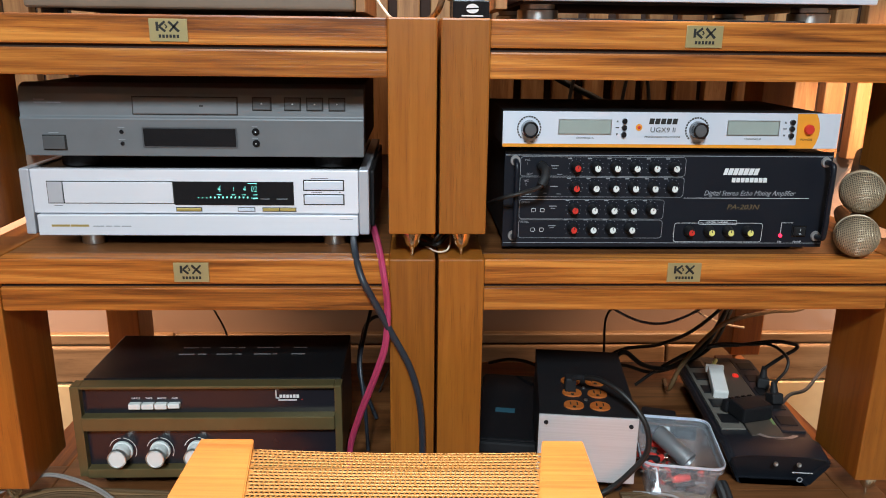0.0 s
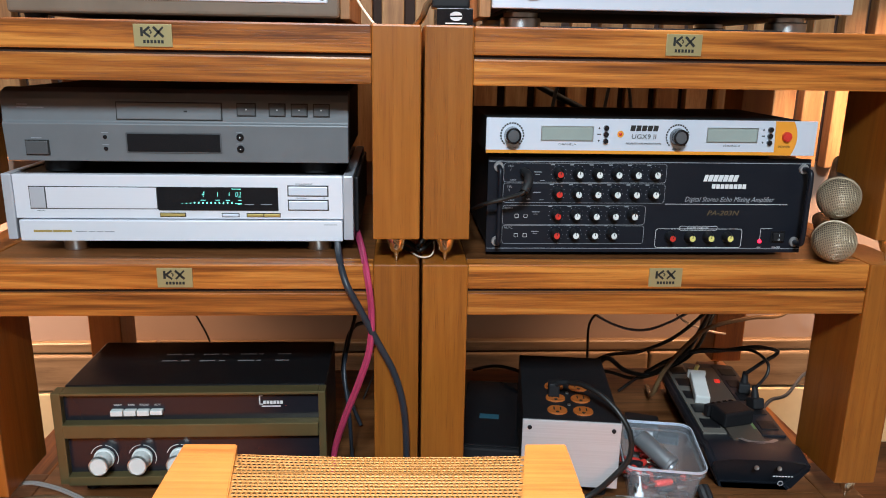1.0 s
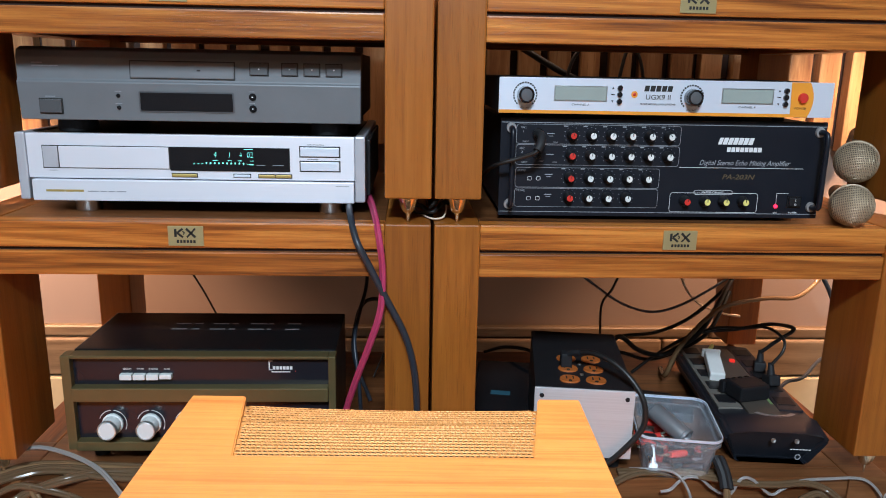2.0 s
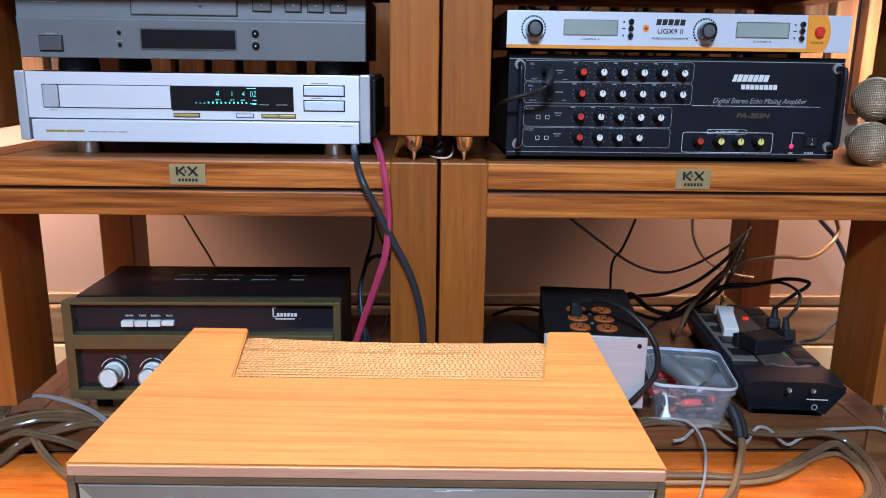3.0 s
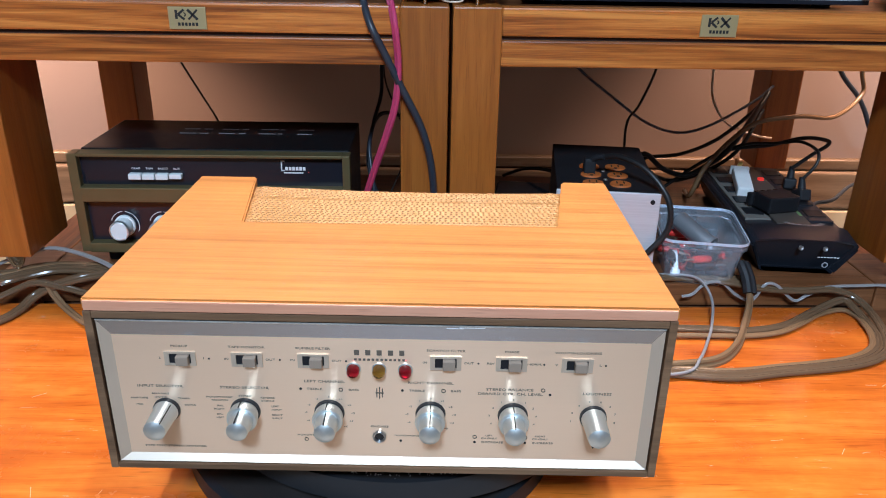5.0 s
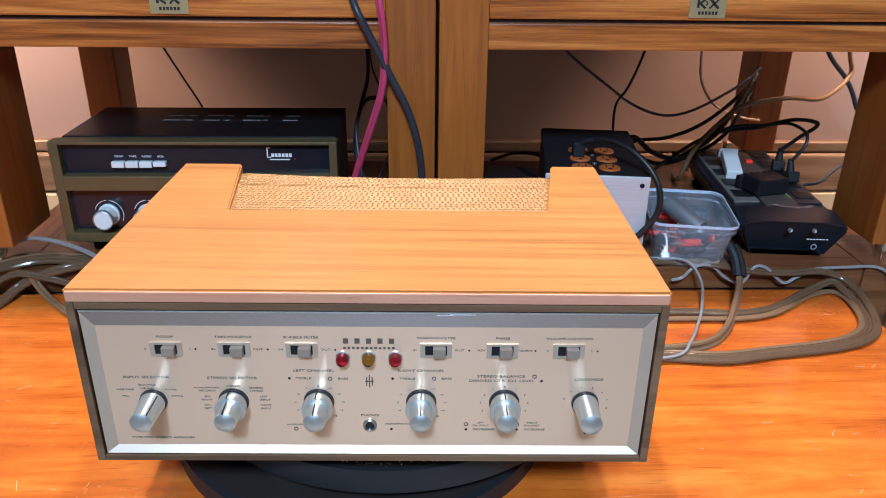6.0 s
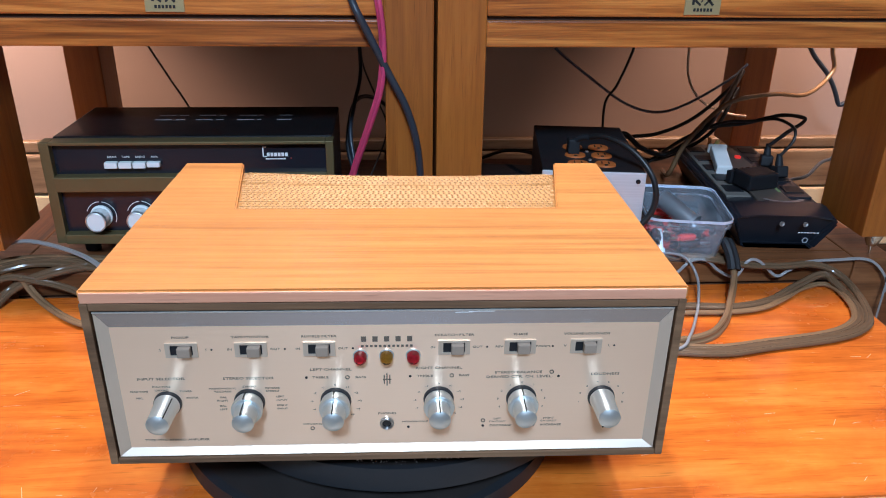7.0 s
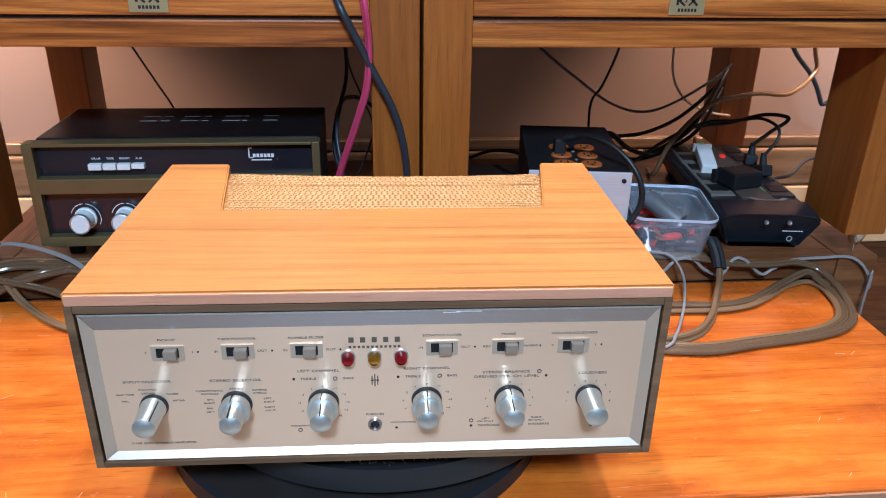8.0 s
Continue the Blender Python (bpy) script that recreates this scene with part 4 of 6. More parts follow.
def mixing_amplifier():
    x0, x1, z0, z1, Y = 0.1460, 0.5880, 0.3335, 0.4570, 0.485
    t = thing("mixing_amplifier", Matrix.Translation((0.146 * 0.044, 0, 0.455 - 0.457 * 1.0162)) @ Matrix.Diagonal((0.956, 1, 1.0162, 1)), "black mixing amplifier with rows of small knobs on the shelf", "amplifier")
    f = part("front_panel", box(x0, x1, Y, Y + 0.004, z0, z1, 0.0008), amp_black, t, "blue-black front panel")
    part("cover", box(x0 + 0.004, x1 - 0.004, Y + 0.0042, 0.80, z0 + 0.002, z1 - 0.002, 0.001), black_matt, t, "black steel cover")
    bars([(x0 + 0.001, x1 - 0.001, z1 - 0.0062, z1 - 0.0054), (x0 + 0.001, x1 - 0.001, z0 + 0.0050, z0 + 0.0057)], Y, dim_ink, f, "panel_line")
    # framed channel groups
    outline(0.1670, 0.3885, 0.4248, 0.4495, Y, 0.0005, dim_ink, f)
    outline(0.1670, 0.3885, 0.3985, 0.4240, Y, 0.0005, dim_ink, f)
    outline(0.1675, 0.3640, 0.3700, 0.3955, Y, 0.0005, dim_ink, f)
    outline(0.1675, 0.3640, 0.3450, 0.3692, Y, 0.0005, dim_ink, f)
    outline(0.3805, 0.5030, 0.3400, 0.3655, Y, 0.0006, white_ink, f)
    rows = ((0.4365, 6, 0.2414), (0.4113, 6, 0.2412), (0.3832, 5, 0.2410), (0.3582, 4, 0.2408))
    rr = random.Random(3)
    for z, n, xx in rows:
        for i in range(n):
            pot(xx + 0.0262 * i, z, Y, red_cap if i == 0 else white_key, f, rr.choice((0, 0, -30, 8, 5)) if i else 12, 0.92)
            marks = bmesh.new()
            for k in range(9):
                a = radians(-130 + 32 * k)
                px, pz = xx + 0.0262 * i + 0.0102 * math.sin(a), z + 0.0100 * math.cos(a)
                box(px - 0.0004, px + 0.0004, Y - 0.0003, Y + 0.0002, pz - 0.0004, pz + 0.0004, bm=marks)
            part("scale_dots", marks, dim_ink, f)
            bars([(xx + 0.0262 * i - 0.0112, xx + 0.0262 * i - 0.0060, z + 0.0102, z + 0.0116)], Y, dim_ink, f)
    for i, (mx, c) in enumerate(((0.4010, red_cap), (0.4285, yellow_cap), (0.4547, yellow_cap), (0.4815, yellow_cap))):
        pot(mx, 0.3550, Y, c, f, 20 if i == 0 else 0, 0.92)
    L = lambda s, lx, lz, sz, mt=dim_ink, **kw: lettering(s, (lx, Y - 0.0002, lz), sz, mt, f, **kw)
    L("MIC", 0.1765, 0.4450, 0.0038)
    L("1", 0.1765, 0.4405, 0.0036)
    L("MIC", 0.1755, 0.4190, 0.0038)
    L("2", 0.1755, 0.4145, 0.0044)
    L("INPUT", 0.1800, 0.4275, 0.0030)
    L("INPUT", 0.1790, 0.4015, 0.0030)
    L("ECHO", 0.1760, 0.3915, 0.0040)
    L("MUSIC", 0.1760, 0.3660, 0.0040)
    L("MASTER CHANNEL", 0.4400, 0.3660, 0.0036, white_ink)
    L("Digital Stereo Echo Mixing Amplifier", 0.4790, 0.4040, 0.0092, dim_ink, shear=0.35, width=0.92)
    L("PA-203N", 0.4720, 0.3860, 0.0090, bronze_ink, shear=0.25, width=1.3, bold=0.01)
    L("POWER", 0.5540, 0.3405, 0.0035, white_ink)
    L("ON", 0.5290, 0.3405, 0.0032, white_ink)
    outline(0.4130, 0.4670, 0.3632, 0.3690, Y - 0.0002, 0.0005, white_ink, f, r=0.0028)
    bars([(0.390, 0.562, 0.3975, 0.3980)], Y, white_ink, f, "panel_line")
    # maker's names as plain slanted blocks
    for i, (a, b) in enumerate(((0.4400, 0.4450), (0.4460, 0.4520), (0.4530, 0.4590), (0.4600, 0.4660), (0.4670, 0.4730), (0.4740, 0.4800), (0.4810, 0.4870))):
        bm = bmesh.new()
        vs = [bm.verts.new(v) for v in ((a, Y - 0.0003, 0.4275), (b, Y - 0.0003, 0.4275), (b + 0.0025, Y - 0.0003, 0.4360), (a + 0.0025, Y - 0.0003, 0.4360))]
        bm.faces.new(vs)
        part("maker_mark", bm, white_ink, f)
    bars([(0.4530 + 0.0061 * i, 0.4580 + 0.0061 * i, 0.4182, 0.4240) for i in range(8)], Y, white_ink, f, "maker_mark")
    # small text bars, push symbols, microphone plug socket
    bars([(0.2080, 0.2180, 0.4375, 0.4385), (0.2100, 0.2160, 0.4345, 0.4352), (0.2080, 0.2180, 0.4115, 0.4125), (0.2080, 0.2180, 0.3862, 0.3872), (0.2080, 0.2180, 0.3607, 0.3617), (0.2100, 0.2160, 0.3835, 0.3842), (0.2100, 0.2160, 0.3582, 0.3589),
          (0.1990, 0.2040, 0.4290, 0.4297), (0.2170, 0.2230, 0.4270, 0.4277), (0.1990, 0.2040, 0.4030, 0.4037), (0.2170, 0.2230, 0.4020, 0.4027)], Y, dim_ink, f)
    for sx in (0.1870, 0.1990):
        for sz in (0.3790, 0.3535):
            outline(sx - 0.0028, sx + 0.0028, sz, sz + 0.0050, Y, 0.0005, white_ink, f, "push_symbol", 0.0012)
    for sz in (0.4382, 0.4120):
        part("jack_socket", lathe([(0.0032, 0), (0.0062, 0), (0.0060, 0.0015), (0.0032, 0.0015)], knob_at(0.1955, Y, sz), 20), black_gloss, f, "", True)
    led = part("power_indicator", lathe([(0, 0), (0.0025, 0), (0.0022, 0.0018), (0, 0.0024)], knob_at(0.5290, Y, 0.3490), 14), red_glow, f, "lit red power indicator", True)
    sw = part("power_switch", box(0.5440, 0.5640, Y - 0.0015, Y, 0.3475, 0.3625, 0.0006), black_gloss, f)
    rk = part("rocker", box(0.5465, 0.5615, Y - 0.0048, Y - 0.0010, 0.3495, 0.3605, 0.0015), black_matt, sw)
    lettering("I", (0.5540, Y - 0.0050, 0.3575), 0.0045, white_ink, rk)
    lettering("O", (0.5540, Y - 0.0050, 0.3520), 0.0040, white_ink, rk)
    bars([(0.5288, 0.5293, 0.352, 0.3660), (0.5288, 0.545, 0.3655, 0.3660)], Y, white_ink, f, "panel_line")
    for hx in (0.1600, 0.5780):
        part("handle", cable([(hx, Y, 0.4445), (hx, Y - 0.014, 0.4440), (hx, Y - 0.021, 0.4370), (hx, Y - 0.021, 0.3980), (hx, Y - 0.021, 0.3560), (hx, Y - 0.014, 0.3490), (hx, Y, 0.3485)], ring_section(0.0034, 12), up=(1, 0, 0)), amp_black, t, "black bar handle", True)
        for hz in (0.4445, 0.3485):
            part("handle_collar", lathe([(0, 0), (0.0066, 0), (0.0062, 0.003), (0, 0.003)], knob_at(hx, Y, hz), 20), silver_side, t, "", True)
    for fx in (0.19, 0.545):
        for fy in (0.52, 0.76):
            part("foot", lathe([(0, 0.3275), (0.011, 0.3275), (0.012, 0.336), (0, 0.336)], Matrix.Translation((fx, fy, 0)), 20), rubber, t, "", True)


mixing_amplifier()


def radio_receiver():
    x0, x1, z0, z1, Y = 0.1405, 0.5830, 0.4650, 0.5085, 0.470
    t = thing("microphone_receiver", Matrix.Translation((0.1405 * 0.048, 0, -0.0036)) @ Matrix.Diagonal((0.952, 1, 1, 1)), "slim silver and orange wireless microphone receiver on the amplifier", "receiver")
    f = part("front_panel", box(x0, x1, Y, Y + 0.003, z0, z1, 0.0006), silver_bright, t, "brushed silver front panel")
    part("cover", box(x0 + 0.001, x1 - 0.022, Y + 0.0031, 0.66, z0 + 0.001, z1 + 0.0008, 0.001), black_matt, t, "black metal cover")
    part("orange_strip", box(x0 + 0.0002, 0.5270, Y - 0.0005, Y + 0.001, z0 + 0.0002, z0 + 0.0042), orange_paint, f, "orange line along the lower edge")
    bm = bmesh.new()
    arc = [(0.5545 - 0.0065 * abs((k - 5) / 5.0) ** 2 + 0.002, z0 + 0.0003 + (z1 - z0 - 0.0006) * k / 10) for k in range(11)]
    vs = [bm.verts.new((0.5270, Y - 0.0006, z0 + 0.0003))] + [bm.verts.new((q, Y - 0.0006, z)) for q, z in arc] + [bm.verts.new((0.5250, Y - 0.0006, z1 - 0.0003))]
    bm.faces.new(vs)
    part("orange_field", bm, orange_paint, f, "orange field round the power button")
    for kx in (0.1745, 0.3940):
        m = knob_at(kx, Y, 0.4875)
        k = part("volume_knob", lathe([(0, 0), (0.0105, 0), (0.0108, 0.002), (0.0100, 0.014), (0.0085, 0.0152), (0.0075, 0.0140), (0, 0.0136)], m, 36), black_gloss, f, "glossy black knob", True)
        part("knob_cap", lathe([(0, 0.0138), (0.0074, 0.0140), (0.0070, 0.0146), (0, 0.0150)], m, 30), barrel_dark, k, "dull metal knob face", True)
        d = bmesh.new()
        for i in range(21):
            a = radians(-135 + 13.5 * i)
            q = box(-0.0012, 0.0012, 0.0138, 0.0158, 0, 0.0003)
            for v in q.verts:
                v.co = m @ Matrix.Rotation(-a, 4, "Z") @ v.co
            me = bpy.data.meshes.new("tick")
            q.to_mesh(me)
            q.free()
            d.from_mesh(me)
            bpy.data.meshes.remove(me)
        part("tick_ring", d, black_ink, f)
    for lx in (0.2135, 0.4345):
        part("screen_frame", box(lx - 0.0012, lx + 0.0682, Y - 0.0006, Y + 0.0005, 0.4805, 0.4995, 0.0003), steel, f)
        part("lcd_screen", box(lx, lx + 0.0670, Y - 0.0009, Y + 0.0005, 0.4817, 0.4983, 0.0003), lcd_grey, f, "blank grey-green screen")
        bx = lx + 0.0845
        for bz, s in ((0.4975, "up"), (0.4895, "set"), (0.4810, "down")):
            part("round_key", lathe([(0, 0), (0.0034, 0), (0.0033, 0.003), (0.0026, 0.0038), (0, 0.0040)], knob_at(bx, Y, bz), 18), black_gloss, f, "", True)
            bm = bmesh.new()
            if s == "set":
                box(bx - 0.0112, bx - 0.0066, Y - 0.0003, Y, bz - 0.0006, bz + 0.0006, bm=bm)
            else:
                d = 0.0014 if s == "up" else -0.0014
                vs = [bm.verts.new((bx - 0.0090 + a, Y - 0.0003, bz + b)) for a, b in ((-0.0015, -d), (0.0015, -d), (0, d))]
                bm.faces.new(vs if d > 0 else vs[::-1])
            part("key_symbol", bm, black_ink, f)
        lettering("CHANNEL " + ("A" if lx < 0.3 else "B"), (lx + 0.0340, Y - 0.0002, 0.4765), 0.0035, black_ink, f, width=1.2)
    for s, lx, lz, sz in (("UGX9 II", 0.3490, 0.4868, 0.0086), ("PROFESSIONAL MICROPHONE", 0.3490, 0.4785, 0.0030), ("POWER", 0.5400, 0.4762, 0.0040), ("VOLUME", 0.1745, 0.4718, 0.0028), ("VOLUME", 0.3940, 0.4718, 0.0028)):
        lettering(s, (lx, Y - 0.0008, lz), sz, black_ink, f, width=1.15)
    for i in range(5):
        bm = bmesh.new()
        a = 0.3300 + 0.0076 * i
        vs = [bm.verts.new(v) for v in ((a, Y - 0.0003, 0.4940), (a + 0.0064, Y - 0.0003, 0.4940), (a + 0.0076, Y - 0.0003, 0.5010), (a + 0.0012, Y - 0.0003, 0.5010))]
        bm.faces.new(vs)
        part("maker_mark", bm, black_ink, f)
    part("infrared_window", lathe([(0, 0), (0.0042, 0), (0.0042, 0.0006), (0, 0.0006)], knob_at(0.3175, Y, 0.4900), 18), orange_paint, f)
    part("infrared_eye", lathe([(0, 0.0006), (0.0022, 0.0006), (0, 0.0018)], knob_at(0.3175, Y, 0.4900), 14), red_cap, f)
    part("power_button", lathe([(0, 0), (0.0062, 0), (0.0062, 0.004), (0.0055, 0.0055), (0, 0.0058)], knob_at(0.5415, Y, 0.4890), 24), red_cap, f, "round red power button", True)
    for fx in (0.17, 0.53):
        for fy in (0.505, 0.64):
            part("foot", lathe([(0, 0.4567), (0.008, 0.4567), (0.008, 0.467), (0, 0.467)], Matrix.Translation((fx, fy, 0)), 16), rubber, t, "", True)


radio_receiver()


def microphone(m):
    """A handheld vocal microphone; its grille points along local z."""
    t = thing("microphone", m, "handheld microphone with a champagne wire-mesh ball grille", "microphone", "pair of microphones")
    R = 0.0280
    core = [(0, -0.020)] + [(R * 0.955 * math.cos(a), R * 0.955 * math.sin(a)) for a in np.linspace(-0.6, 1.55, 12)] + [(0, R * 0.955)]
    g = part("grille_core", lathe(core, segs=28), mic_core, t, "", True)
    bm = bmesh.new()

    def on(a, b):
        """Point on the ball, a turn and a height angle."""
        return Vector((R * math.cos(b) * math.cos(a), R * math.cos(b) * math.sin(a), R * math.sin(b)))
    sec = ring_section(0.00056, 5)
    n = 13
    for axis in (0, 1):
        for i in range(-n, n + 1):
            c = i / n * R * 0.985
            q = math.sqrt(max(R * R - c * c, 1e-9))
            pts = []
            for k in range(15):
                a = radians(-25 + 230 * k / 14)
                u, w = q * math.cos(a), q * math.sin(a)
                if w < -0.008:
                    continue
                s = 1 + 0.004 * (1 if (k + i) % 2 else -1)
                pts.append(Vector(((c, u, w) if axis else (u, c, w))) * s)
            if len(pts) > 3:
                cable(pts, sec, bm, step=2)
    part("wire_grille", bm, mic_mesh, t, "champagne wire mesh", True)
    part("grille_band", lathe([(R * 0.95, -0.0105), (R * 1.03, -0.0100), (R * 1.04, -0.0075), (R * 1.03, -0.0050), (R * 0.95, -0.0045)], segs=40), mic_mesh, t, "metal band round the grille", True)
    part("grille_neck", lathe([(0.019, -0.030), (R * 0.98, -0.0106), (R * 0.9, -0.0100), (0.015, -0.029)], segs=36), mic_mesh, t, "", True)
    part("body_tube", lathe([(0, -0.195), (0.0115, -0.195), (0.0125, -0.19), (0.0190, -0.034), (0.0195, -0.030), (0, -0.030)], segs=28), black_matt, t, "black tapered handle", True)
    for o in t.children:
        o.data.transform(Matrix.Diagonal((0.93, 0.93, 1.10, 1)))
    return t


AIM = Vector((-0.42, -0.90, 0.06))
q = AIM.to_track_quat("Z", "Y").to_matrix().to_4x4()
mic = microphone(Matrix.Translation((0.5970, 0.455, 0.3525)) @ q)
copy_thing(mic, Matrix.Translation((0.6070, 0.476, 0.4055)) @ Vector((-0.50, -0.86, -0.10)).to_track_quat("Z", "Y").to_matrix().to_4x4())

# ---- devices on top of the racks ----


def silver_topped_unit():
    t = thing("hifi_unit", Matrix(), "grey-brown cased hi-fi unit with screwed aluminium front panel", "hi-fi unit")
    x0, x1, Y = -0.4270, -0.0390, 0.490
    part("case", box(x0, x1, Y, 0.78, 0.6190, 0.740, 0.005, segs=3), walnut_grey, t, "grey-brown front frame")
    p = part("front_panel", box(x0 + 0.016, x1 - 0.0135, Y - 0.002, Y + 0.002, 0.6355, 0.733, 0.002), silver_bright, t, "aluminium panel")
    for sx in (x0 + 0.0235, x0 + 0.193, x1 - 0.0200):
        part("screw", lathe([(0, 0), (0.0032, 0), (0.0030, 0.0014), (0.0012, 0.0016), (0.0010, 0.0009), (0, 0.0008)], knob_at(sx, Y - 0.002, 0.6420), 16), black_matt, p, "", True)
    part("side_board", box(x1 + 0.0005, x1 + 0.012, Y + 0.010, 0.78, 0.6185, 0.740, 0.001), slat_wood, t, "pale wooden side")
    for fx in (x0 + 0.02, x1 - 0.02):
        for fy in (0.52, 0.74):
            part("foot", lathe([(0, 0.6112), (0.012, 0.6112), (0.013, 0.6195), (0, 0.6195)], Matrix.Translation((fx, fy, 0)), 20), rubber, t, "", True)


walnut_grey = plain("walnut_grey", (0.17, 0.125, 0.09), 0.5, vary=0.2)
silver_topped_unit()


def silver_amplifier():
    t = thing("integrated_amplifier", Matrix(), "bright silver amplifier on round steel feet atop the rack", "amplifier")
    x0, x1, Y = 0.1440, 0.5910, 0.480
    f = part("front_panel", box(x0, x1, Y, Y + 0.010, 0.6340, 0.755, 0.0015), silver_bright, t, "bright silver front panel")
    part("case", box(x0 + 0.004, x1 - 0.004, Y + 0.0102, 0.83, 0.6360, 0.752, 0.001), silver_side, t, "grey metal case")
    part("side_board", box(x0 - 0.014, x0 - 0.0005, Y + 0.010, 0.83, 0.6240, 0.752, 0.001), slat_wood, t, "pale wooden side board")
    part("base_plate", box(x0 + 0.02, x1 - 0.01, Y + 0.02, 0.82, 0.6310, 0.6358, 0.001), black_matt, t)
    part("display_window", box(0.4020, 0.4800, Y - 0.0006, Y + 0.0005, 0.6500, 0.690, 0.0003), black_gloss, f, "black display window")
    part("push_button", box(0.1865, 0.2000, Y - 0.004, Y, 0.6445, 0.662, 0.002), silver_panel, f, "silver push button")
    part("oval_socket", lathe([(0, 0), (0.0042, 0), (0.0042, 0.001), (0, 0.001)], knob_at(0.1730, Y, 0.6490), 18), silver_side, f)
    for fx in (0.1860, 0.5320):
        for fy in (0.528, 0.78):
            part("foot", lathe([(0, 0.6112), (0.0240, 0.6112), (0.0255, 0.6122), (0.0255, 0.6240), (0.0245, 0.6250), (0.0215, 0.6255), (0.0215, 0.6312), (0, 0.6312)], Matrix.Translation((fx, fy, 0)), 40), steel, t, "round turned steel foot", True)
    # Thin dark sheet on the rack top, between the feet.
    part("packing_sheet", box(0.205, 0.50, 0.470, 0.62, 0.6113, 0.6140, 0.001), rubber, t, "thin dark sheet on the rack top under the amplifier")


silver_amplifier()


def small_black_box():
    t = thing("adapter_box", Matrix.Translation((0.0985, 0.50, 0.6114)), "small black box with a white emblem, beside the amplifier", "adapter")
    b = part("body", box(-0.0205, 0.0235, -0.012, 0.03, 0.0, 0.0220, 0.001), black_gloss, t)
    k = part("cap", box(-0.026, 0.0200, -0.006, 0.03, 0.0222, 0.040, 0.003), black_matt, t)
    bm = bmesh.new()
    for s in (1, -1):
        ring = [bm.verts.new((0.003 + s * (0.0075 * math.cos(a)), -0.0123, 0.0125 + s * (0.0006 + 0.0048 * math.sin(a)))) for a in np.linspace(0.15, math.pi, 12)]
        f = bm.faces.new(ring)
    part("emblem", bm, white_ink, b, "white rounded emblem")
    bars([(-0.0100, 0.0160, 0.0035, 0.0050)], -0.0122, white_ink, b)


small_black_box()
cable_thing("power_cable", [(0.052, 0.62, 0.614), (0.061, 0.52, 0.622), (0.070, 0.505, 0.641), (0.095, 0.50, 0.650), (0.128, 0.52, 0.653), (0.20, 0.70, 0.64)], ring_section(0.0040), grey_cable, "thick grey power cord looping over the rack top")
cable_thing("thin_wire", [(-0.09, 0.60, 0.72), (-0.035, 0.53, 0.665), (-0.012, 0.50, 0.632), (0.002, 0.475, 0.614), (0.004, 0.50, 0.613)], ring_section(0.0016), cream_cable, "thin pale cord on the rack top")
cable_thing("thin_wire", [(0.00, 0.75, 0.70), (0.04, 0.66, 0.672), (0.075, 0.60, 0.655), (0.09, 0.56, 0.632)], ring_section(0.0014), thin_grey, "thin grey cord behind the small box")

# ---- receiver on the bottom shelf ----


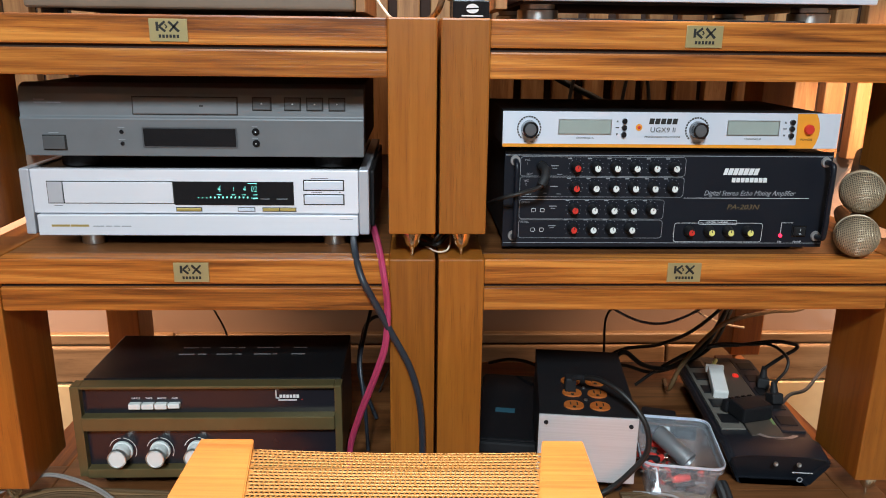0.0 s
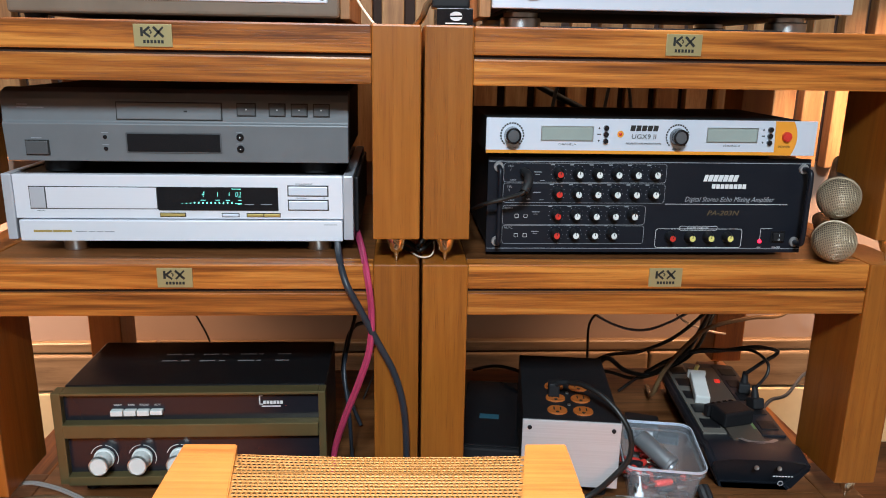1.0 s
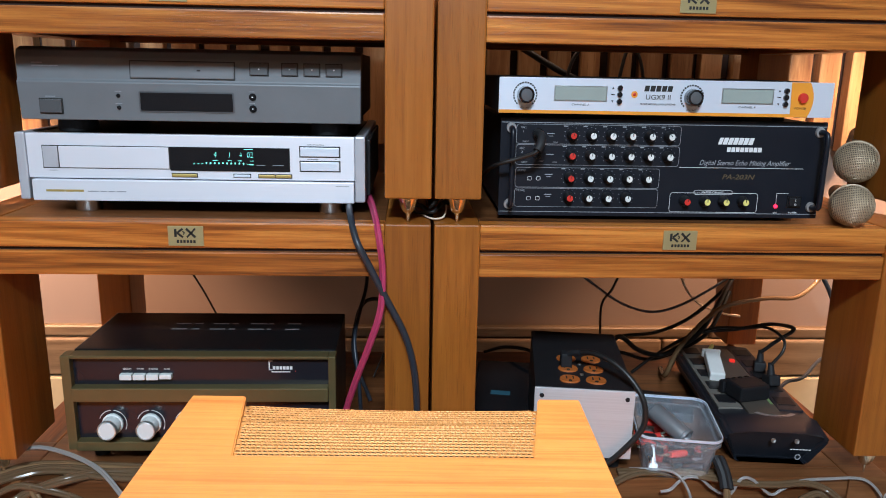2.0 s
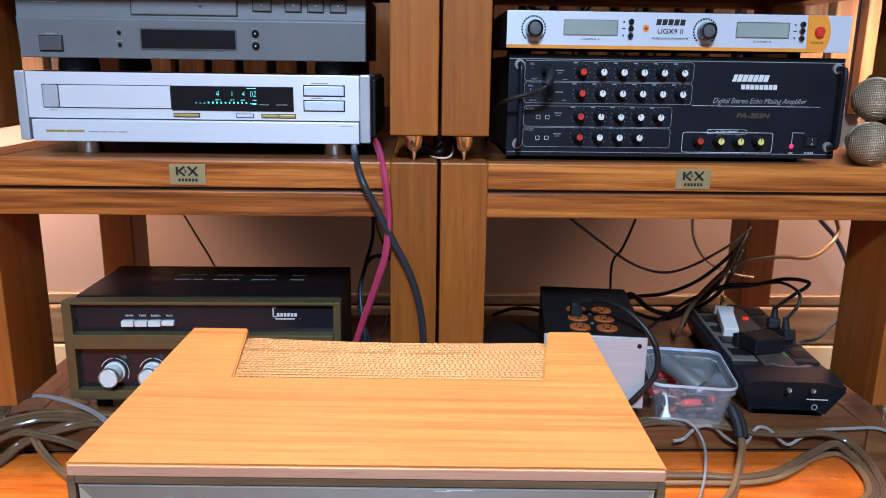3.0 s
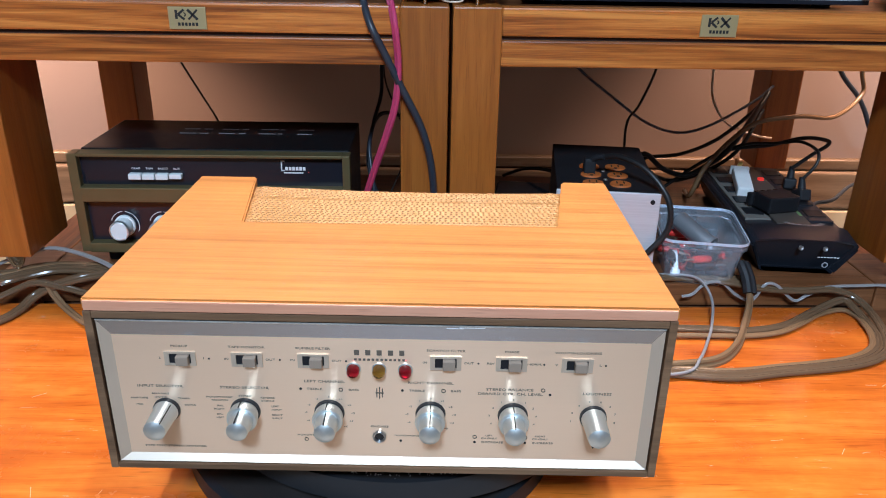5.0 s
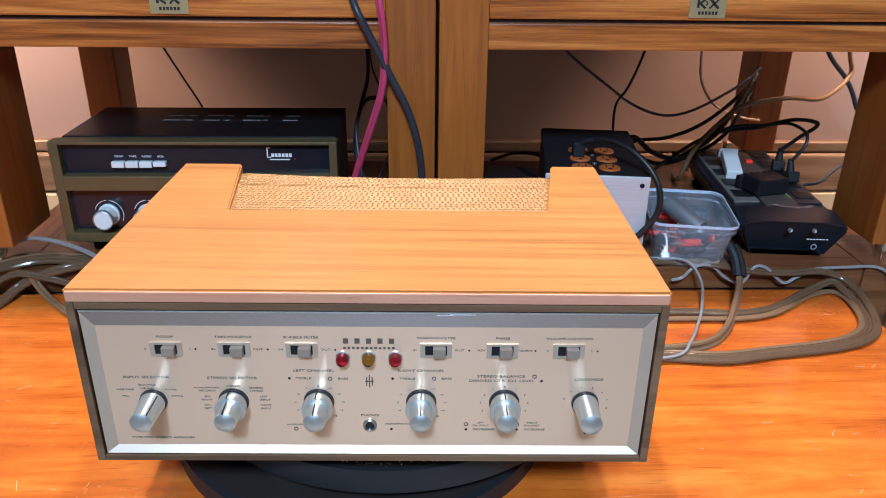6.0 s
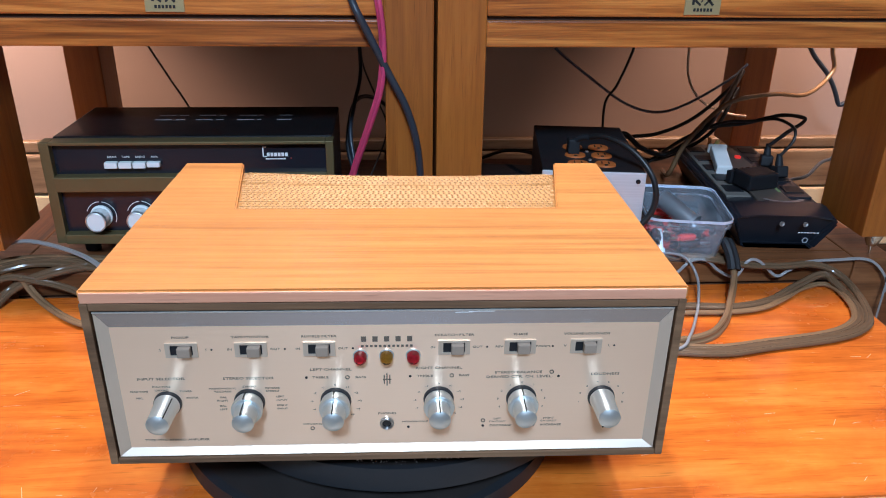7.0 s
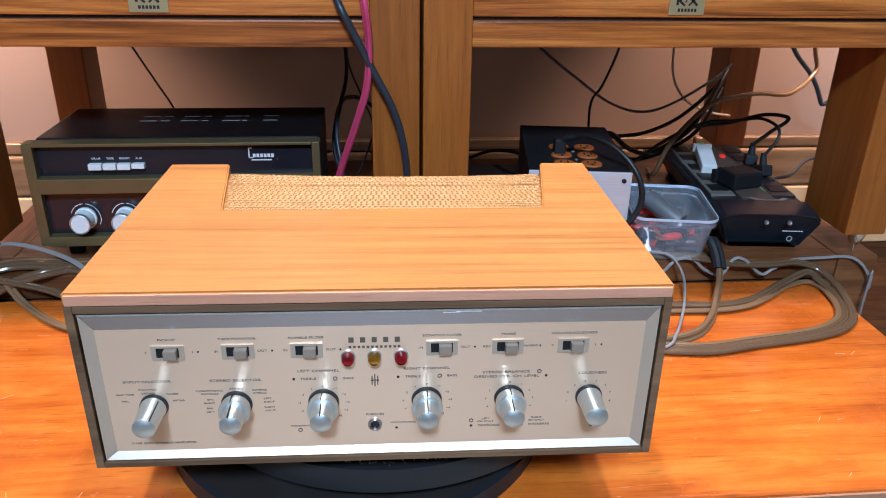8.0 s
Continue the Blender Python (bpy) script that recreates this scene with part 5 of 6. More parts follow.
def valve_receiver():
    x0, x1, Y = -0.4310, -0.0665, 0.485
    t = thing("vintage_receiver", Matrix.Translation((0.0, 0, -0.0035)) @ Matrix.Diagonal((1, 1, 1.05, 1)), "vintage black receiver with olive brass fascia and white knobs", "receiver")
    z0, z1 = 0.0, 0.1300
    part("fascia_frame", box(x0, x0 + 0.0125, Y, Y + 0.022, z0, z1, 0.0012), olive_brass, t, "olive brass fascia upright")
    part("fascia_frame", box(x1 - 0.0100, x1, Y, Y + 0.022, z0, z1, 0.0012), olive_brass, t, "olive brass fascia upright")
    part("top_lip", box(x0 + 0.0126, x1 - 0.0101, Y, Y + 0.022, z1 - 0.0040, z1, 0.0010), olive_brass, t, "olive brass top lip")
    part("middle_band", box(x0 + 0.0126, x1 - 0.0101, Y - 0.005, Y + 0.020, 0.0690, 0.0880, 0.0015), olive_brass, t, "olive brass middle band")
    part("bottom_lip", box(x0 + 0.0126, x1 - 0.0101, Y - 0.004, Y + 0.020, z0, 0.0130, 0.0015), olive_brass, t, "olive brass bottom lip")
    up = part("dial_glass", box(x0 + 0.0126, x1 - 0.0101, Y + 0.010, Y + 0.014, 0.0881, z1 - 0.0041), dial_black, t, "dark glossy dial panel")
    low = part("knob_panel", box(x0 + 0.0126, x1 - 0.0101, Y + 0.010, Y + 0.014, 0.0131, 0.0689), dial_black, t, "dark control panel")
    part("cover", box(x0 + 0.010, x1 - 0.002, Y + 0.0222, 0.664, z0 + 0.004, z1 + 0.0015, 0.002), cover_black, t, "black steel cover")
    Yp = Y + 0.010
    for i, s in enumerate(("GRAM", "TAPE", "RADIO", "AUX")):
        bx = -0.3560 + 0.0176 * i
        part("push_key", box(bx, bx + 0.0162, Yp - 0.0085, Yp, 0.0965 + (0.0012 if i == 3 else 0), 0.1040, 0.0012), white_key, up, "white push key")
        lettering(s, (bx + 0.0085, Yp - 0.0003, 0.1090), 0.0036, white_ink, up, width=1.15)
    bm = bmesh.new()
    for a, b, c, d in ((-0.158, 0.1075, 0.0016, 0.0130), (-0.158, 0.1075, 0.0050, 0.0014), (-0.158, 0.1195, 0.0050, 0.0014)):
        box(a, a + c, Yp - 0.0004, Yp, b, b + d, bm=bm)
    for i in range(6):
        box(-0.1525 + 0.0046 * i, -0.1490 + 0.0046 * i, Yp - 0.0004, Yp, 0.1085, 0.1130, bm=bm)
    box(-0.1545, -0.1290, Yp - 0.0004, Yp, 0.1045, 0.1060, bm=bm)
    part("maker_mark", bm, white_ink, up)
    part("mark_dot", box(-0.1225, -0.1215, Yp - 0.0004, Yp, 0.1055, 0.1065), red_cap, up)
    for i in range(3):
        kx = -0.3725 + 0.0514 * i
        m = knob_at(kx, Yp, 0.0330)
        k = part("control_knob", lathe([(0, 0), (0.0140, 0), (0.0140, 0.003), (0.0120, 0.0040), (0.0120, 0.0230), (0.0113, 0.0245), (0, 0.0248)], m, 36), white_key, low, "white knob with a metal ring", True)
        part("knob_ring", lathe([(0.0118, 0.0190), (0.0127, 0.0192), (0.0127, 0.0246), (0.0113, 0.0252), (0.0108, 0.0246)], m, 36), turned, k, "", True)
        bm = bmesh.new()
        for a0, a1 in ((-70, -4), (6, 118)):
            last = None
            for a in np.linspace(a0, a1, 14):
                s, c = math.sin(radians(a)), math.cos(radians(a))
                p = [bm.verts.new((kx + r * s, Yp - 0.0004, 0.0330 + r * c)) for r in (0.0182, 0.0190)]
                if last:
                    bm.faces.new((last[0], last[1], p[1], p[0]))
                last = p
        part("scale_arc", bm, white_ink, low)
    # rows of vent slots in the cover; light from the room behind is painted as pale bars
    cov = [o for o in t.children if o.name.startswith("cover")][0]
    for row, y in enumerate((0.612, 0.588)):
        xx = -0.315
        for w in (0.022, 0.012, 0.022, 0.009, 0.024, 0.006, 0.020):
            part("vent_slot", box(xx, xx + w, y, y + 0.0022, z1 + 0.0012, z1 + 0.0019), silver_side, cov, "narrow vent slot, drawn pale for the light in it")
            xx += 0.0275
    for fx in (x0 + 0.03, x1 - 0.03):
        for fy in (0.52, 0.64):
            part("foot", lathe([(0, -0.0216), (0.010, -0.0216), (0.011, 0.004), (0, 0.004)], Matrix.Translation((fx, fy, 0)), 18), rubber, t, "", True)


dial_black = plain("dial_black", (0.013, 0.014, 0.020), 0.20, bumpiness=0.01, vary=0.3, scale=12)
cover_black = plain("cover_black", (0.008, 0.008, 0.009), 0.34, vary=0.3, spec=0.25)
valve_receiver()


def power_box():
    """Mains distribution box with six outlets in its lid."""
    t = thing("power_conditioner", pose(0.2030, 0.4680, -0.0030, 0, 0, -7.5), "black mains box with silver front and orange outlets", "power box")
    W, D, H = 0.1345, 0.226, 0.1005
    part("case", box(0.0006, W - 0.0006, 0.0035, D, 0.0, H, 0.0015), black_matt, t, "black metal case")
    f = part("front_plate", box(0, W, 0, 0.0034, 0.0005, H - 0.0005, 0.0012), brushed_plate, t, "brushed silver front plate")
    for sx in (0.010, W - 0.010):
        for sz in (0.012, H - 0.012):
            part("screw", lathe([(0, 0), (0.0032, 0), (0.0029, 0.0012), (0.0012, 0.0014), (0.001, 0.0006), (0, 0.0006)], knob_at(sx, 0, sz), 16), black_matt, f, "", True)
    for i in range(3):
        for j in range(2):
            cx, cy = 0.049 + 0.036 * j, 0.030 + 0.0385 * i
            o = part("outlet", lathe([(0, H), (0.0142, H), (0.0136, H + 0.0022), (0.0, H + 0.0024)], Matrix.Translation((cx, cy, 0)) @ Matrix.Diagonal((1, 0.92, 1, 1)), 28), outlet_orange, t, "orange mains outlet", True)
            for s in (-0.0046, 0.0046):
                part("slot", box(cx + s - 0.0009, cx + s + 0.0009, cy - 0.002, cy + 0.006, H + 0.0022, H + 0.0030), black_ink, o)
            part("slot", lathe([(0, H + 0.0022), (0.0024, H + 0.0022), (0.0024, H + 0.003), (0, H + 0.003)], Matrix.Translation((cx, cy - 0.008, 0)), 12), black_ink, o)
    for i in range(2):
        part("lid_screw", lathe([(0, H), (0.0028, H), (0.0024, H + 0.0015), (0, H + 0.0016)], Matrix.Translation((0.0670, 0.049 + 0.0385 * i, 0)), 12), steel, t, "", True)
    for fx in (0.02, W - 0.02):
        for fy in (0.03, D - 0.03):
            part("foot", lathe([(0, -0.0242), (0.010, -0.0242), (0.011, 0.001), (0, 0.001)], Matrix.Translation((fx, fy, 0)), 18), rubber, t, "", True)


brushed_plate = brushed("brushed_plate", (0.70, 0.70, 0.72), "x", 0.42, 0.30, 0.35)
power_box()


def power_plug():
    t = thing("power_plug", pose(0.2590, 0.5380, 0.0990, 0, 0, -6) @ Matrix.Scale(0.8, 4), "black mains plug standing in an orange outlet", "plug")
    part("plug_body", box(-0.010, 0.010, -0.012, 0.012, 0.0, 0.026, 0.004, segs=3), rubber, t)
    part("cord_relief", cable([(0, -0.005, 0.020), (0.010, -0.012, 0.030), (0.022, -0.022, 0.034)], ring_section(0.0052)), rubber, t, "", True)


power_plug()
cable_thing("mains_cable", [(0.2760, 0.521, 0.1260), (0.291, 0.504, 0.1310), (0.313, 0.480, 0.1260), (0.334, 0.458, 0.1080), (0.3470, 0.445, 0.083), (0.3470, 0.442, 0.050), (0.324, 0.442, 0.018), (0.300, 0.444, -0.006), (0.27, 0.444, -0.0215)], ring_section(0.0040), black_cable, "black mains cord arching over the mains box")


def flat_black_case():
    t = thing("black_device", pose(0.152, 0.575, -0.0265, 0, 0, -9), "flat black electronic device lying on the bottom shelf", "device")
    part("body", box(-0.030, 0.075, 0.0, 0.24, 0.0, 0.020, 0.004), black_matt, t)
    part("lid", box(-0.026, 0.071, 0.004, 0.236, 0.0202, 0.024, 0.002), black_gloss, t)
    part("label", box(0.0, 0.032, 0.09, 0.105, 0.0241, 0.0245), teal_print, t, "faint teal printed label")


teal_print = plain("teal_print", (0.02, 0.10, 0.14), 0.5)
flat_black_case()


def plastic_tub():
    t = thing("plastic_tub", pose(0.4080, 0.4960, -0.0266, 0, 0, -10), "clear plastic tub holding plugs and a metal barrel", "tub")
    H = 0.066

    def rounded(w, d, r, z):
        pts = []
        for cx, cy, a0 in ((w - r, d - r, 0), (-w + r, d - r, 90), (-w + r, -d + r, 180), (w - r, -d + r, 270)):
            for k in range(6):
                a = radians(a0 + 18 * k)
                pts.append((cx + r * math.cos(a), cy + r * math.sin(a), z))
        return pts
    bm = bmesh.new()
    loops = [rounded(0.042, 0.054, 0.012, 0.0), rounded(0.0440, 0.0560, 0.013, 0.003), rounded(0.0520, 0.0655, 0.016, H - 0.012), rounded(0.0555, 0.0690, 0.018, H - 0.0115), rounded(0.0560, 0.0695, 0.018, H),
             rounded(0.0540, 0.0675, 0.017, H), rounded(0.0535, 0.0670, 0.017, H - 0.010), rounded(0.0505, 0.0640, 0.0155, H - 0.0118), rounded(0.0428, 0.0548, 0.0125, 0.0042), rounded(0.041, 0.053, 0.0115, 0.0012)]
    vs = [[bm.verts.new(p) for p in l] for l in loops]
    n = len(vs[0])
    for a, b in zip(vs, vs[1:]):
        for i in range(n):
            bm.faces.new((a[i], a[(i + 1) % n], b[(i + 1) % n], b[i]))
    bm.faces.new(vs[0][::-1])
    bm.faces.new(vs[-1])
    bmesh.ops.recalc_face_normals(bm, faces=bm.faces)
    b = part("tub_wall", bm, tub_plastic, t, "translucent plastic wall with a rolled rim", True)
    b.visible_shadow = False
    rim = bmesh.new()
    rl = [rounded(0.0553, 0.0688, 0.018, H + 0.0002), rounded(0.0567, 0.0702, 0.0185, H + 0.0008), rounded(0.0567, 0.0702, 0.0185, H - 0.0030), rounded(0.0561, 0.0696, 0.018, H - 0.0034)]
    rv = [[rim.verts.new(p) for p in l] for l in rl]
    for a, c in zip(rv, rv[1:] + rv[:1]):
        for i in range(n):
            rim.faces.new((a[i], a[(i + 1) % n], c[(i + 1) % n], c[i]))
    bmesh.ops.recalc_face_normals(rim, faces=rim.faces)
    part("rim_bead", rim, tub_rim, t, "milky raised rim", True)


tub_rim = clear("tub_rim", (0.80, 0.87, 0.98), 0.3, 1.4, 0.4)
plastic_tub()
TUB = pose(0.4080, 0.4960, -0.0266, 0, 0, -10)


def tub_contents():
    r = random.Random(12)
    m = TUB @ pose(-0.002, 0.012, 0.049, 112, 0, 48)
    b = thing("metal_barrel", m, "grey metal connector barrel lying in the tub", "connector")
    part("barrel", lathe([(0, -0.030), (0.0120, -0.030), (0.0130, -0.028), (0.0130, 0.026), (0.0138, 0.027), (0.0138, 0.031), (0.0105, 0.0315), (0.0095, 0.024), (0, 0.023)], segs=28), barrel_grey, b, "", True)
    plug = thing("banana_plug", TUB @ pose(0.030, -0.020, 0.030, 70, 0, 20), "small red plastic plug in the tub", "plug", "loose plugs in the tub")
    part("sleeve", lathe([(0, -0.016), (0.0040, -0.016), (0.0052, -0.012), (0.0052, 0.006), (0.0042, 0.012), (0, 0.012)], segs=14), red_cap, plug, "", True)
    part("pin", lathe([(0, 0.012), (0.0019, 0.012), (0.0021, 0.020), (0.0012, 0.028), (0, 0.028)], segs=10), spike_brass, plug, "", True)
    black = thing("banana_plug", TUB @ pose(-0.030, -0.018, 0.028, 80, 0, -50), "small black plastic plug in the tub", "plug", "loose plugs in the tub")
    part("sleeve", lathe([(0, -0.016), (0.0042, -0.016), (0.0056, -0.012), (0.0056, 0.008), (0.0042, 0.013), (0, 0.013)], segs=14), black_matt, black, "", True)
    part("pin", lathe([(0, 0.013), (0.0019, 0.013), (0.0021, 0.021), (0.0012, 0.028), (0, 0.028)], segs=10), steel, black, "", True)
    white = thing("phono_plug", TUB @ pose(-0.032, -0.040, 0.024, 150, 0, 15), "small white plug pressed against the tub wall", "plug", "loose plugs in the tub")
    part("sleeve", lathe([(0, -0.016), (0.0045, -0.016), (0.0056, -0.010), (0.0050, 0.010), (0.0066, 0.011), (0.0066, 0.018), (0.0030, 0.018), (0.0030, 0.008), (0, 0.008)], segs=16), white_plastic, white, "", True)
    for i in range(24):
        src = (plug, black, plug, black)[i % 4]
        px, py = r.uniform(-0.036, 0.036), r.uniform(-0.046, 0.046)
        layer = i // 9
        copy_thing(src, TUB @ pose(px * (0.85 + 0.1 * layer), py * (0.85 + 0.1 * layer), 0.010 + 0.0115 * layer, 90 + r.uniform(-18, 18), r.uniform(-15, 15), r.uniform(0, 360)))


barrel_grey = plain("barrel_grey", (0.34, 0.35, 0.37), 0.38, 0.6)
tub_contents()


def wall_adapter(m):
    t = thing("power_adapter", m, "small black power adapter lying on the shelf", "adapter")
    part("body", box(-0.022, 0.022, -0.016, 0.016, 0, 0.026, 0.004), black_matt, t)
    part("sticker", box(0.004, 0.016, -0.0165, -0.0160, 0.006, 0.017), white_plastic, t, "white rating sticker")
    part("plug_base", box(0.0221, 0.050, -0.012, 0.012, 0, 0.012, 0.003), black_matt, t)


wall_adapter(pose(0.430, 0.640, -0.0266, 0, 0, -20) @ Matrix.Scale(1.25, 4))


def power_strip():
    """A broad black surge-protector bar with a keystone section and an arched nose."""
    t = thing("power_strip", pose(0.5505, 0.480, -0.0266, 0, 0, -6.0), "dusty black power strip with plugs and a red light", "power strip")
    bm = bmesh.new()
    Lg, H = 0.335, 0.054
    sec = [(-0.050, 0.0), (0.050, 0.0), (0.072, H - 0.010), (0.066, H - 0.002), (0.040, H), (-0.040, H), (-0.066, H - 0.002), (-0.072, H - 0.010)]
    rings = []
    for y, lift, widen, low in ((0.020, 0.0, 0.94, 0.0), (0.0, -0.001, 1.0, 0.0), (0.030, 0.006, 1.0, 0.0), (0.050, 0.0, 1.0, 0.0), (Lg, 0.0, 1.0, 0.0)):
        rings.append([bm.verts.new((x * widen, (y if not (y < 0.025 and z > 0.01) else y * 0.3 - 0.012), z + (lift if z > 0.03 else 0))) for x, z in sec])
    for a, b in zip(rings, rings[1:]):
        for i in range(len(sec)):
            bm.faces.new((a[i], b[i], b[(i + 1) % len(sec)], a[(i + 1) % len(sec)]))
    bm.faces.new(rings[0])
    bm.faces.new(rings[-1][::-1])
    bmesh.ops.recalc_face_normals(bm, faces=bm.faces)
    bmesh.ops.bevel(bm, geom=[e for e in bm.edges if e.calc_face_angle(0) > 0.5], offset=0.003, segments=2, affect="EDGES")
    body = part("body", bm, strip_black, t, "blue-black moulded body", True)
    part("outlet_bank", box(-0.062, -0.026, 0.062, Lg - 0.012, H - 0.002, H + 0.0020, 0.001), dusty_grey, t, "dusty grey outlet row")
    part("outlet_bank", box(0.026, 0.062, 0.062, Lg - 0.012, H - 0.002, H + 0.0020, 0.001), strip_black, t, "dark outlet row")
    part("centre_ridge", box(-0.024, 0.024, 0.040, Lg - 0.030, H - 0.002, H + 0.0040, 0.0018), dusty_grey2, t, "dull dusty centre ridge")
    for i in range(5):
        for x in (-0.044, 0.044):
            part("outlet", box(x - 0.013, x + 0.013, 0.078 + 0.050 * i, 0.106 + 0.050 * i, H + 0.0018, H + 0.0034, 0.0008), black_matt, t, "dark mains outlet")
    bm = bmesh.new()
    last = None
    for a in np.linspace(-62, 62, 15):
        s, c = math.sin(radians(a)), math.cos(radians(a))
        p = [bm.verts.new((0.012 + r * s, 0.052 - r * c * 0.72, H + 0.0058)) for r in (0.026, 0.034)]
        if last:
            bm.faces.new((last[0], last[1], p[1], p[0]))
        last = p
    part("nose_insert", bm, barrel_grey, t, "pale grey crescent on the nose")
    for sx in (-0.006, 0.026):
        part("recess", lathe([(0, 0), (0.0034, 0), (0.0034, 0.0012), (0.002, 0.0012), (0, 0.0004)], pose(sx, -0.0105, H - 0.012, 72, 0, 0), 14), steel, t, "", True)
    bars([(0.018 + 0.0042 * i, 0.0212 + 0.0042 * i, 0.0295, 0.0308) for i in range(7)], -0.0115, white_ink, t)
    part("symbol", lathe([(0.0028, 0), (0.0042, 0), (0.0042, 0.0004), (0.0028, 0.0004)], knob_at(0.030, -0.0105, 0.0185), 18), dim_ink, t)
    sw = part("rocker_switch", box(0.008, 0.017, 0.240, 0.249, H + 0.003, H + 0.0080, 0.002), red_glow_dim, t, "lit red rocker switch")
    part("green_mark", box(0.018, 0.022, 0.075, 0.098, H + 0.0038, H + 0.0045), green_print, t, "green printed mark")


strip_black = plain("strip_black", (0.014, 0.017, 0.024), 0.38, vary=0.25)
dusty_grey = plain("dusty_grey", (0.16, 0.145, 0.125), 0.7, vary=0.35)
dusty_grey2 = plain("dusty_grey_ridge", (0.085, 0.068, 0.055), 0.5, vary=0.4)
green_print = plain("green_print", (0.18, 0.30, 0.12), 0.6)
red_glow_dim = glow("red_switch", (0.75, 0.03, 0.02), 0.7)
power_strip()
STRIP = pose(0.5505, 0.480, -0.0266, 0, 0, -6.0)


def strip_plug(at, turn, lean, label):
    t = thing("power_plug", STRIP @ pose(*at, lean, 0, turn) @ Matrix.Scale(0.78, 4), label, "plug", "plugs in the power strip")
    part("plug_body", box(-0.012, 0.012, -0.016, 0.016, 0, 0.022, 0.004, segs=3), rubber, t)
    part("cord_relief", lathe([(0.0, 0.020), (0.0082, 0.021), (0.0070, 0.030), (0.0050, 0.046), (0, 0.046)], segs=14), rubber, t, "", True)
    return t


strip_plug((0.046, 0.150, 0.0570), 10, -16, "black mains plug with a stiff cord sleeve")
strip_plug((0.046, 0.208, 0.0570), -14, -10, "black mains plug with a stiff cord sleeve")


def brick_adapter():
    t = thing("power_adapter", STRIP @ pose(-0.010, 0.098, 0.0588, 0, 0, 20) @ Matrix.Scale(0.86, 4), "black plug-in power adapter on the strip", "adapter")
    part("body", box(-0.030, 0.030, -0.022, 0.022, 0.0, 0.028, 0.004), black_matt, t)
    part("shoulder", box(-0.034, 0.020, 0.0222, 0.036, 0.0, 0.022, 0.003), black_matt, t)
    for i in range(4):
        part("rib", box(-0.022 + 0.013 * i, -0.014 + 0.013 * i, 0.024, 0.034, 0.0222, 0.0236, 0.0006), black_gloss, t)


brick_adapter()


def white_plug():
    t = thing("white_plug", STRIP @ pose(-0.032, 0.196, 0.0610, 12, 0, -6), "slim white plug with a yellow lead end", "plug")
    part("body", box(-0.012, 0.012, -0.035, 0.035, 0.0, 0.016, 0.003), white_plastic, t)
    part("shoulder", box(-0.015, 0.015, 0.0352, 0.042, 0.001, 0.015, 0.002), white_plastic, t)
    part("lead_end", cable([(0, 0.040, 0.008), (0.001, 0.052, 0.009), (0.006, 0.066, 0.006)], ring_section(0.0036)), yellow_cap, t, "yellow lead end", True)


white_plug()

slate_cable = plain("slate_cable", (0.15, 0.16, 0.21), 0.26)
# ---- cables ----
cable_thing("speaker_cable", [(-0.026, 0.56, 0.341), (-0.0150, 0.48, 0.3370), (-0.0060, 0.431, 0.3130), (-0.001, 0.430, 0.265), (-0.004, 0.430, 0.216), (-0.017, 0.438, 0.171), (-0.040, 0.465, 0.101), (-0.056, 0.490, 0.040), (-0.058, 0.495, -0.010), (-0.05, 0.52, -0.0215)], twin_section(0.0030, 0.95), pink_cable, "magenta twin cable hanging over the shelf edge", up=(0, -1, 0))
cable_thing("power_cable", [(-0.052, 0.56, 0.337), (-0.044, 0.47, 0.3335), (-0.033, 0.4315, 0.306), (-0.016, 0.428, 0.272), (0.005, 0.428, 0.230), (0.026, 0.427, 0.188), (0.038, 0.427, 0.145), (0.043, 0.429, 0.092), (0.043, 0.431, 0.03), (0.04, 0.424, -0.047)], ring_section(0.0044, 14), navy_cable, "thick blue-black cord hanging over the shelf edge")
cable_thing("thin_wire", [(-0.040, 0.72, 0.262), (-0.036, 0.70, 0.180), (-0.045, 0.65, 0.141), (-0.050, 0.61, 0.108), (-0.042, 0.585, 0.050), (-0.038, 0.58, -0.022)], ring_section(0.0030), navy_cable, "dark cable hanging behind the rack leg")
cable_thing("thin_wire", [(0.012, 0.86, 0.080), (-0.016, 0.79, 0.118), (-0.042, 0.75, 0.127), (-0.055, 0.72, 0.104), (-0.058, 0.70, 0.05), (-0.03, 0.68, -0.022)], ring_section(0.0034), navy_cable, "dark cable looping behind the rack leg")
cable_thing("thin_wire", [(-0.038, 0.80, 0.262), (-0.036, 0.79, 0.18), (-0.016, 0.80, 0.12), (0.002, 0.80, 0.06), (-0.03, 0.78, -0.023)], ring_section(0.0016), black_cable, "thin black wire behind the rack leg")
cable_thing("thin_wire", [(-0.448, 1.0, 0.220), (-0.439, 1.0, 0.179), (-0.405, 1.0, 0.112), (-0.375, 1.0, 0.055), (-0.35, 1.0, -0.01), (-0.34, 0.97, -0.09), (-0.34, 0.98, -0.797)], ring_section(0.0019), black_cable, "thin black wire hanging before the wall")
cable_thing("thin_wire", [(0.215, 0.86, 0.262), (0.297, 0.86, 0.187), (0.364, 0.86, 0.136), (0.429, 0.86, 0.092), (0.489, 0.86, 0.075), (0.545, 0.86, 0.090), (0.615, 0.86, 0.133), (0.648, 0.866, 0.160)], ring_section(0.0024), slate_cable, "slate grey wire sagging under the shelf")
cable_thing("thin_wire", [(0.432, 0.82, 0.262), (0.421, 0.82, 0.194), (0.400, 0.82, 0.134), (0.382, 0.82, 0.103), (0.382, 0.82, 0.050), (0.386, 0.82, -0.024)], ring_section(0.0022), black_cable, "thin black wire hanging behind the mains box")
